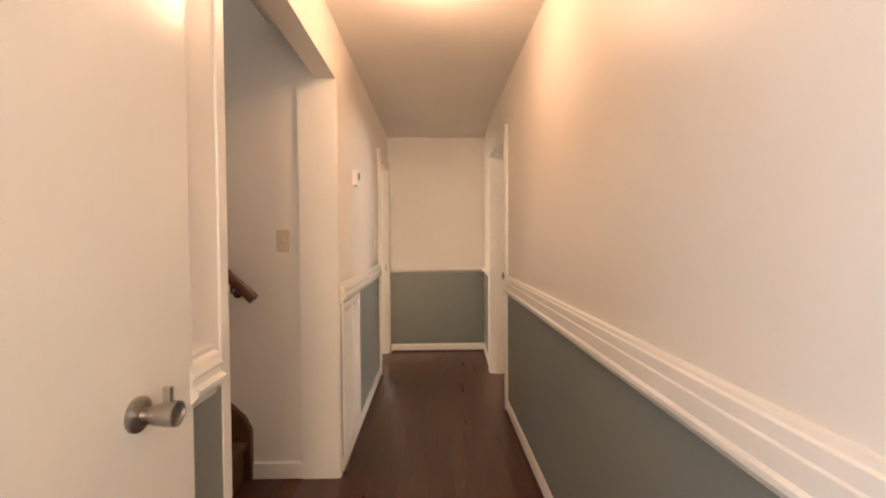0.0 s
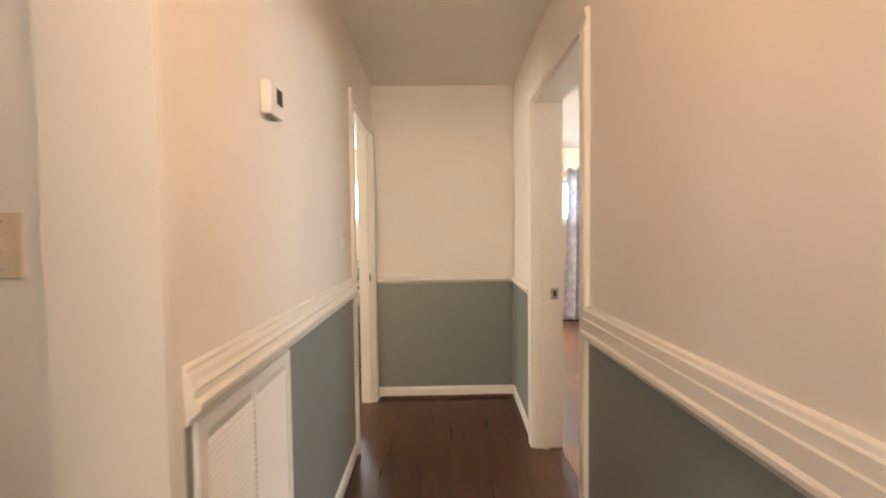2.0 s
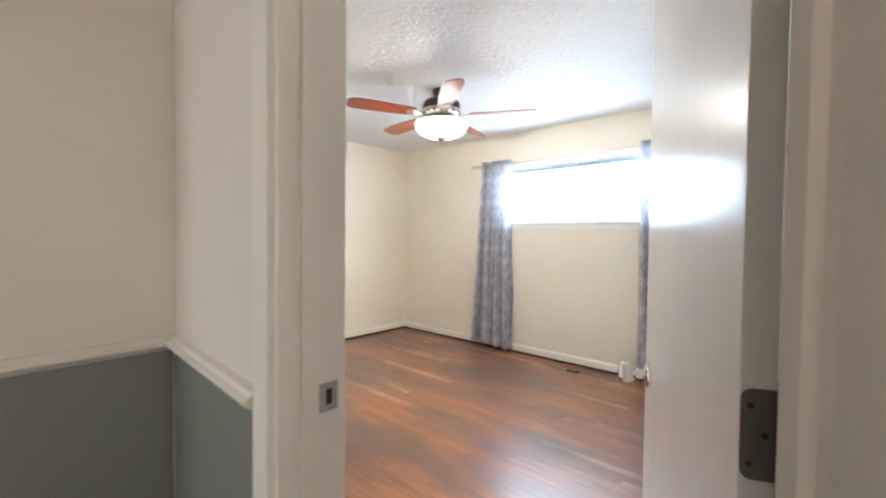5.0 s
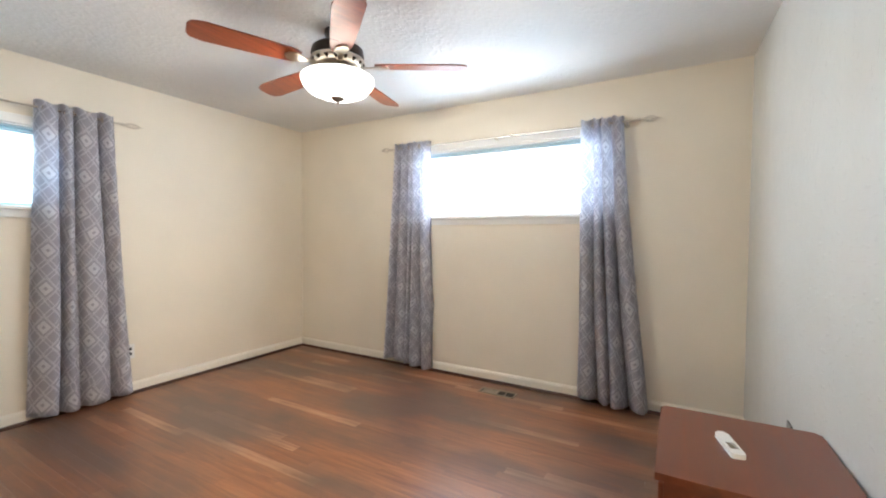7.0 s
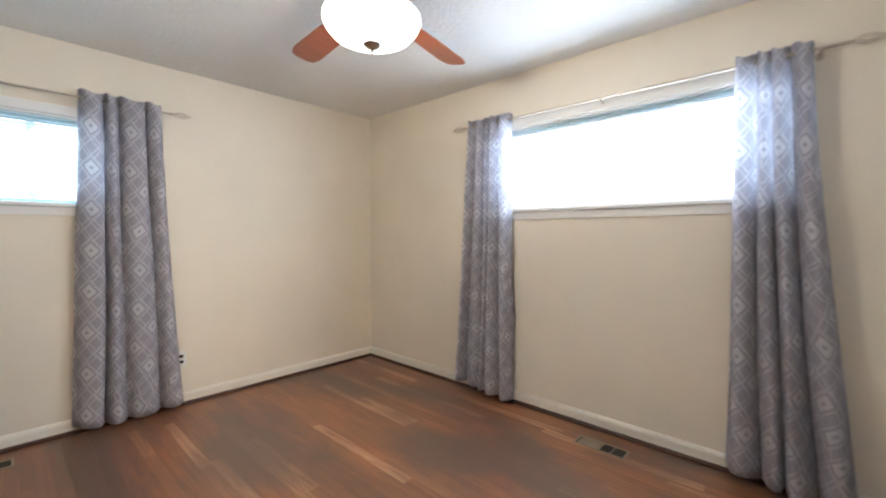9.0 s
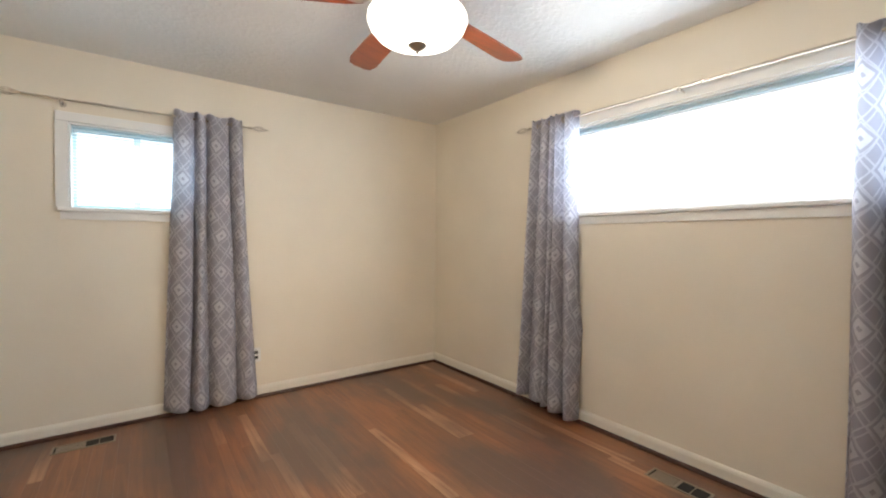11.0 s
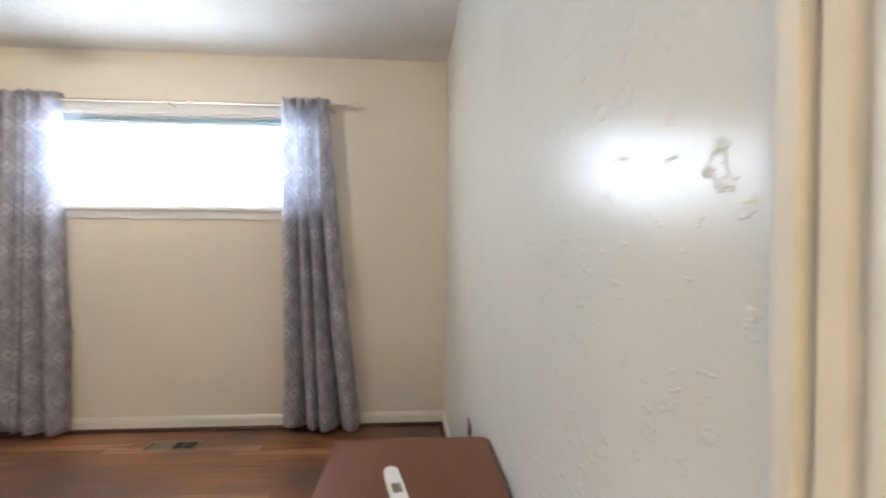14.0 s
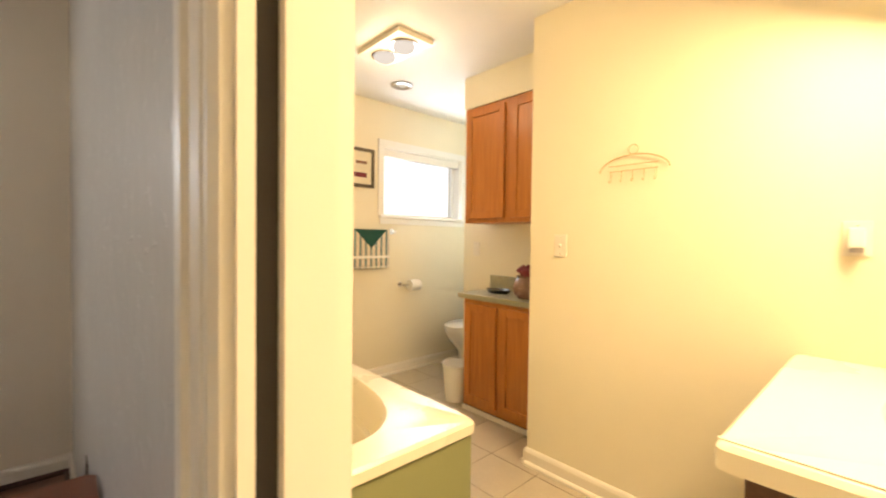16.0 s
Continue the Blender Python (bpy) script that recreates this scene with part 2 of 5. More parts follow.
M["stair"] = wood("stair_oak", (0.05, 0.022, 0.010), (0.13, 0.058, 0.026), 0.4, "Y", 1, 0.3)
M["rail"] = wood("handrail_oak", (0.085, 0.030, 0.013), (0.20, 0.075, 0.032), 0.32, "X", 1, 0.3, 0.3)
M["blade"] = wood("cherry_fan_blade", (0.16, 0.035, 0.014), (0.36, 0.085, 0.032), 0.3, "X", 1, 0.3, 0.3)
M["dresser"] = wood("red_brown_dresser", (0.11, 0.027, 0.011), (0.175, 0.048, 0.019), 0.34, "X", 0.7, 0.3, 0.2)
M["oak"] = wood("honey_oak", (0.36, 0.115, 0.022), (0.53, 0.205, 0.045), 0.38, "Z", 1, 0.35, 0.2)
M["counter"] = surface("green_grey_laminate", (0.30, 0.29, 0.20), 0.3, vary=0.25, scale=30, grain=200)
M["tile"] = surface("beige_floor_tile", (0.44, 0.39, 0.30), 0.35, vary=0.2, scale=6)
M["grout"] = surface("grout", (0.30, 0.27, 0.21), 0.85)
M["carpet"] = surface("far_room_boards", (0.20, 0.09, 0.045), 0.4, vary=0.3, stretch=(12, 1, 1))
M["leaf"] = surface("dark_green_leaf", (0.045, 0.085, 0.03), 0.4, vary=0.4, scale=12)
M["stem"] = surface("plant_stem", (0.16, 0.10, 0.05), 0.8, vary=0.3)
M["pot"] = surface("woven_brown_pot", (0.22, 0.10, 0.05), 0.7, vary=0.3)
M["paper"] = surface("tissue_paper", (0.84, 0.83, 0.80), 0.9)
M["blind"] = surface("white_blind_slat", (0.85, 0.86, 0.86), 0.4, vary=0.02)
n, l = nodes_of(M["blind"])
thin = n.new("ShaderNodeBsdfTranslucent")
thin.inputs[0].default_value = (0.66, 0.90, 0.97, 1)
ms = n.new("ShaderNodeMixShader")
ms.inputs[0].default_value = 0.5
l.new(n["Principled BSDF"].outputs[0], ms.inputs[1])
l.new(thin.outputs[0], ms.inputs[2])
l.new(ms.outputs[0], n["Material Output"].inputs[0])
M["teal"] = surface("teal_towel", (0.012, 0.075, 0.065), 0.95, bump=0.5)
M["vase"] = surface("mottled_brown_pottery", (0.20, 0.12, 0.10), 0.25, vary=0.6, scale=18)
M["flower"] = surface("dried_red_flower", (0.16, 0.02, 0.03), 0.8, vary=0.4)
M["mat_board"] = surface("cream_mat_board", (0.72, 0.66, 0.50), 0.8)
M["frame"] = surface("dark_carved_frame", (0.09, 0.07, 0.04), 0.5, vary=0.5, scale=40)
M["grass"] = surface("lawn", (0.06, 0.09, 0.03), 0.9, vary=0.4)
M["bowl_glow"] = glow("lit_frosted_glass", (1.0, 0.90, 0.74), 9.0)
M["reflector"] = glow("warm_reflector_bulb", (1.0, 0.92, 0.80), 2.6)
M["outside"] = glow("bright_overcast_distance", (0.93, 0.97, 1.0), 6.0)

mat, b = base_mat("window_glass", 0.0)
b.inputs["Transmission Weight"].default_value, b.inputs["IOR"].default_value = 1.0, 1.45
M["glass"] = mat


def curtain_cloth():
    """Grey cloth with a pale lattice of wavy lines and small diamonds, letting some light through."""
    mat, b = base_mat("grey_lattice_cloth", 0.85)
    n, l = nodes_of(mat)
    uv = n.new("ShaderNodeUVMap")
    sep = n.new("ShaderNodeSeparateXYZ")
    l.new(uv.outputs[0], sep.inputs[0])

    def op(kind, a, c=None, d=None):
        m = n.new("ShaderNodeMath")
        m.operation = kind
        for i, v in enumerate((a, c, d)):
            if v is None:
                continue
            if isinstance(v, (int, float)):
                m.inputs[i].default_value = v
            else:
                l.new(v, m.inputs[i])
        return m.outputs[0]

    u, v = sep.outputs[0], sep.outputs[1]
    wave = op("MULTIPLY", op("SUBTRACT", op("PINGPONG", v, 0.13), 0.065), 0.75)
    lines = None
    for sign in (1, -1):
        s = op("ADD", u, op("MULTIPLY", wave, sign))
        d = op("ABSOLUTE", op("SUBTRACT", op("PINGPONG", s, 0.10), 0.05))
        line = op("LESS_THAN", op("ABSOLUTE", op("SUBTRACT", d, 0.036)), 0.0042)
        lines = line if lines is None else op("MAXIMUM", lines, line)
    mask = op("MULTIPLY", lines, 0.75)
    for shift in (0.0, 0.1):
        du = op("PINGPONG", op("ADD", u, shift), 0.10)
        dv = op("PINGPONG", op("ADD", v, shift * 1.3), 0.13)
        r = op("ADD", du, op("MULTIPLY", dv, 0.85))
        ring = op("MULTIPLY", op("LESS_THAN", r, 0.040), op("GREATER_THAN", r, 0.012))
        edge = op("LESS_THAN", op("ABSOLUTE", op("SUBTRACT", r, 0.058)), 0.0035)
        gap = op("LESS_THAN", r, 0.054)
        mask = op("MAXIMUM", op("MULTIPLY", mask, op("SUBTRACT", 1.0, gap)), op("MAXIMUM", ring, op("MULTIPLY", edge, 0.7)))
    weave = n.new("ShaderNodeTexNoise")
    weave.inputs["Scale"].default_value = 25
    l.new(uv.outputs[0], weave.inputs["Vector"])
    mask2 = op("MULTIPLY", mask, op("MULTIPLY_ADD", weave.outputs[0], 0.5, 0.6))
    mix = n.new("ShaderNodeMix")
    mix.data_type = "RGBA"
    mix.inputs[6].default_value, mix.inputs[7].default_value = (0.44, 0.415, 0.475, 1), (0.88, 0.87, 0.90, 1)
    l.new(mask2, mix.inputs[0])
    l.new(mix.outputs[2], b.inputs["Base Color"])
    tr = n.new("ShaderNodeBsdfTranslucent")
    tint = n.new("ShaderNodeMix")
    tint.data_type = "RGBA"
    tint.inputs[0].default_value = 0.6
    l.new(mix.outputs[2], tint.inputs[6])
    tint.inputs[7].default_value = (0.76, 0.80, 0.84, 1)
    l.new(tint.outputs[2], tr.inputs[0])
    ms = n.new("ShaderNodeMixShader")
    ms.inputs[0].default_value = 0.48
    l.new(b.outputs[0], ms.inputs[1])
    l.new(tr.outputs[0], ms.inputs[2])
    l.new(ms.outputs[0], n["Material Output"].inputs[0])
    return mat


M["curtain"] = curtain_cloth()


def striped_towel():
    mat, b = base_mat("striped_towel_cloth", 0.95)
    n, l = nodes_of(mat)
    tc = n.new("ShaderNodeTexCoord")
    w = n.new("ShaderNodeTexWave")
    w.bands_direction = "Y"
    w.inputs["Scale"].default_value, w.inputs["Distortion"].default_value = 6.0, 0.3
    l.new(tc.outputs["Object"], w.inputs["Vector"])
    ramp = n.new("ShaderNodeValToRGB")
    ramp.color_ramp.interpolation = "CONSTANT"
    e = ramp.color_ramp.elements
    e[0].color, e[1].color = (0.74, 0.68, 0.56, 1), (0.13, 0.25, 0.26, 1)
    e[1].position = 0.74
    x = e.new(0.42)
    x.color = (0.35, 0.10, 0.07, 1)
    x = e.new(0.55)
    x.color = (0.66, 0.62, 0.52, 1)
    l.new(w.outputs[1], ramp.inputs[0])
    l.new(ramp.outputs[0], b.inputs["Base Color"])
    return mat


M["towel"] = striped_towel()


# ---- mesh helpers ----
def box(bm, x0, x1, y0, y1, z0, z1, bevel=0.0):
    m = Matrix.Translation(((x0 + x1) / 2, (y0 + y1) / 2, (z0 + z1) / 2)) @ Matrix.Diagonal((abs(x1 - x0), abs(y1 - y0), abs(z1 - z0), 1))
    vs = bmesh.ops.create_cube(bm, size=1, matrix=m)["verts"]
    if bevel:
        es = list({e for v in vs for e in v.link_edges})
        bmesh.ops.bevel(bm, geom=es, offset=bevel, segments=2, affect="EDGES", profile=0.6)


def prism(bm, ring, vec):
    """A closed ring of points swept along vec."""
    a = [bm.verts.new(p) for p in ring]
    b = [bm.verts.new(Vector(p) + Vector(vec)) for p in ring]
    k = len(ring)
    for i in range(k):
        bm.faces.new((a[i], a[(i + 1) % k], b[(i + 1) % k], b[i]))
    bm.faces.new(a[::-1])
    bm.faces.new(b)


def rod(bm, p, q, r, sides=12, r2=None):
    p, q = Vector(p), Vector(q)
    d = q - p
    m = Matrix.Translation((p + q) / 2) @ d.to_track_quat("Z", "Y").to_matrix().to_4x4()
    bmesh.ops.create_cone(bm, cap_ends=True, segments=sides, radius1=r, radius2=r if r2 is None else r2, depth=d.length, matrix=m)


def lathe(bm, profile, centre, sides=32, axis="Z"):
    """profile: (radius, along) pairs, turned round an axis through centre."""
    rings = []
    for r, a in profile:
        ring = []
        for i in range(sides):
            t = 2 * math.pi * i / sides
            c, s = r * math.cos(t), r * math.sin(t)
            p = {"Z": (c, s, a), "Y": (c, a, s), "X": (a, c, s)}[axis]
            ring.append(bm.verts.new(Vector(p) + Vector(centre)))
        rings.append(ring)
    for u, v in zip(rings, rings[1:]):
        for i in range(sides):
            bm.faces.new((u[i], u[(i + 1) % sides], v[(i + 1) % sides], v[i]))
    bm.faces.new(rings[0][::-1])
    bm.faces.new(rings[-1])


def smooth_mesh(me, angle=40):
    for p in me.polygons:
        p.use_smooth = True
    me.set_sharp_from_angle(angle=radians(angle))


def mesh_of(name, bm, material, smooth=False):
    bmesh.ops.recalc_face_normals(bm, faces=bm.faces)
    me = bpy.data.meshes.new(name)
    bm.to_mesh(me)
    bm.free()
    me.materials.append(material)
    if smooth:
        smooth_mesh(me)
    return me


def part(name, bm, material, parent=None, label="", smooth=False):
    ob = new(name, mesh_of(name, bm, material, smooth))
    if parent is not None:
        ob.parent = parent
    if label:
        ob["label"] = label
    return ob


def thing(name, label, category, at=(0, 0, 0), group="", kind=""):
    ob = new(name)
    ob.empty_display_size = 0.1
    ob.location = at
    return tagged(ob, label, category, group, kind)


def boxes(name, material, rows, parent=None, label="", bevel=0.0):
    bm = bmesh.new()
    for r in rows:
        box(bm, *r, bevel=bevel)
    return part(name, bm, material, parent, label)


def struct(name, material, rows, label, category, bevel=0.0):
    return tagged(boxes(name, material, rows, bevel=bevel), label, category, kind="structure")


def moulding(bm, profile, p0, p1, out):
    """profile: (out, up) pairs; swept from p0 to p1 on a wall whose face looks along out."""
    p0, p1, out = Vector(p0), Vector(p1), Vector(out)
    prism(bm, [p0 + out * o + Vector((0, 0, u)) for o, u in profile], p1 - p0)


def casing_leg(bm, profile, p, side, out, height):
    """profile: (across, out) pairs for an upright casing at p; side points away from the opening."""
    p, side, out = Vector(p), Vector(side), Vector(out)
    prism(bm, [p + side * a + out * o for a, o in profile], (0, 0, height))


# ---- plan ----
LW, RW, END = 0.0, 1.045, 4.88
WW, EW, NW, SW = 1.20, 4.645, 7.545, 3.27
CEIL, HALL_CEIL = 2.46, 2.40
DOOR_S, DOOR_N = 3.293, 4.10
STAIR_S = 1.275
CORNER = 1.08
BATH_N, BATH_E, BATH_P = 3.19, 4.83, 1.47
TOP = 2.03

TALL = [(0, 0), (0.012, 0.0), (0.018, 0.010), (0.030, 0.017), (0.037, 0.028), (0.037, 0.040), (0.030, 0.047), (0.029, 0.086), (0.025, 0.090), (0.024, 0.117), (0.018, 0.121), (0.015, 0.130), (0, 0.133)]
RAIL = [(0, 0), (0.012, 0.0), (0.016, 0.012), (0.026, 0.02), (0.036, 0.03), (0.038, 0.042), (0.026, 0.05), (0.024, 0.062), (0.03, 0.07), (0.022, 0.08), (0.02, 0.092), (0.012, 0.1), (0.012, 0.108), (0, 0.112)]
THIN = [(0, 0), (0.012, 0.0), (0.018, 0.008), (0.032, 0.014), (0.040, 0.022), (0.040, 0.030), (0.026, 0.035), (0.020, 0.046), (0, 0.050)]
BASE = [(0, 0), (0.016, 0.0), (0.016, 0.068), (0.012, 0.08), (0.006, 0.088), (0, 0.09)]
SHOE = [(0, 0), (0.034, 0.0), (0.033, 0.012), (0.027, 0.021), (0.0, 0.025)]
CASE = [(0, 0), (0, 0.017), (0.010, 0.019), (0.020, 0.015), (0.028, 0.016), (0.044, 0.020), (0.056, 0.022), (0.062, 0.016), (0.064, 0)]

STEPS = [(0, 0), (0, 0.012), (0.008, 0.018), (0.016, 0.018), (0.018, 0.010), (0.026, 0.010), (0.030, 0.018), (0.044, 0.022), (0.046, 0.014), (0.052, 0.014), (0.056, 0.026), (0.070, 0.028), (0.078, 0.022), (0.078, 0)]

# ---- floors, walls, ceilings ----
struct("ground", M["grass"], [(-400, 400, -400, 400, -0.7, -0.5)], "green lawn round the house", "ground")
sub = struct("floor_hall", M["joint"], [(-0.3, WW - 0.0, -1.6, END, -0.12, -0.012)], "dark stained oak strip floor in the hallway", "floor")
bed_floor = struct("floor_bedroom", M["joint"], [(WW + 0.0, EW + 0.1, SW - 0.001, NW + 0.1, -0.12, -0.012)], "worn reddish oak strip floor in the bedroom", "floor")
struct("floor_far_room", M["carpet"], [(-3.6, -0.16, 3.2, 7.7, -0.12, -0.002)], "brown wooden floor of the room across the hall", "floor")
bath_floor = struct("floor_bathroom", M["grout"], [(1.14, 4.95, 0.0, 3.269, -0.12, -0.008)], "beige square tile floor in the bathroom", "floor")
struct("floor_stair_landing", M["hall_floor"], [(-0.56, -0.3, 1.2, 2.5, -0.12, 0.0)], "dark floor at the foot of the stairs", "floor")

struct("floor_entry", M["hall_floor"], [(-1.2, -0.3, -1.7, 1.1, -0.12, -0.001)], "dark floor of the entry", "floor")
struct("ceiling_entry", M["hall_ceiling"], [(-1.2, -0.36, -1.7, 1.1, HALL_CEIL, CEIL + 0.1)], "plain entry ceiling", "ceiling")
struct("ceiling_hall", M["hall_ceiling"], [(-0.35, RW + 0.05, -1.7, END + 0.1, HALL_CEIL, CEIL + 0.1)], "cream painted hallway ceiling", "ceiling")
struct("ceiling_bedroom", M["ceiling"], [(RW + 0.05, EW + 0.2, 3.24, NW + 0.2, CEIL, CEIL + 0.1)], "white textured bedroom ceiling", "ceiling")
struct("ceiling_bathroom", M["bath_ceiling"], [(1.14, 5.0, -0.1, 3.24, CEIL, CEIL + 0.1)], "white bathroom ceiling", "ceiling")
struct("ceiling_far_room", M["ceiling"], [(-3.7, -0.05, 3.1, NW + 0.2, CEIL + 0.0, CEIL + 0.1)], "white ceiling of the room across the hall", "ceiling")
struct("ceiling_stairwell", M["ceiling"], [(-3.6, -0.2, 1.1, 2.6, 4.2, 4.3)], "white ceiling over the stairwell", "ceiling")

# hall left wall: stair opening 1.275 to 2.44, door opening 4.10 to 4.815
LT = LW - 0.10
struct("wall_hall_left", M["hall_wall"], [
    (LT, LW, 0.05, STAIR_S, 0, CEIL), (LT, LW, -1.6, -1.3, 0, CEIL), (LT, LW, -1.3, 0.05, 2.05, CEIL), (LT, LW, STAIR_S, 2.44, 2.11, CEIL), (-0.20, LW, 2.44, 2.62, 0, CEIL),
    (LT, LW, 2.62, 4.10, 0, CEIL), (LT, LW, 4.10, 4.815, TOP, CEIL), (LT, LW, 4.815, END, 0, CEIL)], "cream painted hallway wall with a stair opening", "wall")
struct("wall_hall_end", M["hall_wall"], [(LT, RW + 0.13, END, END + 0.12, 0, CEIL)], "cream painted wall closing the hallway", "wall")
def far_right(y):
    """Beyond the bedroom door the right wall runs a little out of square."""
    return RW + (CORNER - RW) * (y - DOOR_N) / (END - DOOR_N)


bm = bmesh.new()
box(bm, RW, RW + 0.065, -1.6, DOOR_S, 0, CEIL)
box(bm, RW, RW + 0.065, DOOR_S, DOOR_N, TOP, CEIL)
prism(bm, [(RW, DOOR_N, 0), (RW + 0.065, DOOR_N, 0), (RW + 0.065, END, 0), (CORNER, END, 0)], (0, 0, CEIL))
tagged(part("wall_hall_right", bm, M["hall_wall"]), "cream painted hallway wall with scuffs", "wall", kind="structure")
struct("wall_hall_back", M["hall_wall"], [(-1.1, RW + 0.1, -1.72, -1.6, 0, CEIL)], "plain wall behind the hallway", "wall")
struct("wall_bedroom_west", M["bed_wall"], [(RW + 0.065, WW, SW, DOOR_S, 0, CEIL), (RW + 0.065, WW, DOOR_S, 4.10, TOP, CEIL), (RW + 0.065, WW, 4.10, NW, 0, CEIL)], "cream bedroom wall with the hall door", "wall")
Y0, Y1, Z0, Z1 = 4.20, 5.98, 1.455, 2.065
struct("wall_bedroom_east", M["bed_wall"], [(EW, EW + 0.2, 3.226, Y0, 0, CEIL), (EW, EW + 0.2, Y0, Y1, 0, Z0), (EW, EW + 0.2, Y0, Y1, Z1, CEIL), (EW, EW + 0.2, Y1, NW, 0, CEIL)], "cream bedroom wall with a high window", "wall")
X0, X1 = 1.80, 2.50
struct("wall_bedroom_north", M["bed_wall"], [(WW, X0, NW, NW + 0.2, 0, CEIL), (X0, X1, NW, NW + 0.2, 0, Z0), (X0, X1, NW, NW + 0.2, 2.0, CEIL), (X1, EW + 0.2, NW, NW + 0.2, 0, CEIL)], "cream bedroom wall with a small high window", "wall")
JX, JW = 2.058, 1.27
SLOPE = 0.0317


def south(x):
    """The bedroom's south wall runs a little out of square."""
    return SW + SLOPE * max(0.0, x - JX)


bm = bmesh.new()
prism(bm, [(JX + 0.015, 3.235, 0), (EW, 3.235, 0), (EW, south(EW), 0), (JX + 0.015, SW, 0)], (0, 0, CEIL))
box(bm, WW, JX + 0.015, 3.235, SW, 2.03, CEIL)
box(bm, WW, JW - 0.015, 3.235, SW, 0, 2.03)
tagged(part("wall_bedroom_south", bm, M["gloss_wall"]), "glossy white wall with drips and patched plaster", "wall", kind="structure")
struct("wall_bathroom_north", M["bath_wall"], [(JX + 0.015, BATH_E, BATH_N, 3.234, 0, CEIL), (1.14, JX + 0.015, BATH_N, 3.233, 2.03, CEIL), (1.14, JW - 0.015, BATH_N, 3.233, 0, 2.03)], "cream bathroom wall round the pocket door opening", "wall")
struct("wall_bathroom_east", M["bath_wall"], [(BATH_E, BATH_E + 0.2, -0.1, 0.30, 0, CEIL), (BATH_E, BATH_E + 0.2, 0.30, 1.27, 0, 1.45), (BATH_E, BATH_E + 0.2, 0.30, 1.27, 2.07, CEIL), (BATH_E, BATH_E + 0.2, 1.27, 3.10, 0, CEIL), (BATH_E, BATH_E + 0.2, 3.10, 3.22, 0, CEIL)], "cream bathroom wall with a window", "wall")
struct("wall_bathroom_partition", M["bath_wall"], [(1.14, 3.09, 1.34, BATH_P, 0, CEIL), (2.97, 3.09, 0.85, 1.34, 0, CEIL)], "cream bathroom partition wall", "wall")
struct("wall_bathroom_niche", M["bath_wall"], [(3.09, 4.22, 0.73, 0.85, 0, CEIL), (3.09, 3.95, 0.85, 1.135, 2.225, CEIL), (4.10, 4.22, -0.1, 0.73, 0, CEIL)], "cream wall and soffit at the bathroom cabinets", "wall")
struct("wall_bathroom_south", M["bath_wall"], [(4.22, BATH_E, -0.1, 0.02, 0, CEIL)], "cream wall behind the toilet", "wall")
struct("wall_bathroom_west", M["bath_wall"], [(1.14, 1.16, BATH_P, BATH_N, 0, CEIL)], "cream wall beside the vanity", "wall")
struct("wall_far_room", M["bed_wall"], [
    (-3.7, -1.10, NW, NW + 0.2, 0, CEIL), (-1.10, -0.12, NW, NW + 0.2, 0, Z0), (-1.10, -0.12, NW, NW + 0.2, 2.02, CEIL), (-0.12, RW + 0.065, NW, NW + 0.2, 0, CEIL),
    (-3.7, -3.6, 3.1, NW, 0, CEIL), (-3.6, LT, 3.1, 3.2, 0, CEIL), (LT, LT + 0.1, END + 0.12, NW, 0, CEIL)], "cream wall of the room across the hall", "wall")
struct("wall_stair", M["hall_wall"], [(-3.6, -0.20, 2.455, 2.60, 0, 4.2), (-3.6, LT, 1.04, STAIR_S, 0, 4.2), (-3.7, -3.6, 1.1, 2.6, 0, 4.2), (LT, LW - 0.002, 1.1, 2.6, CEIL + 0.1, 4.2)], "cream stairwell walls", "wall")
struct("wall_entry", M["hall_wall"], [(-1.2, -1.1, -1.7, 1.2, 0, CEIL)], "plain wall beside the entry", "wall")

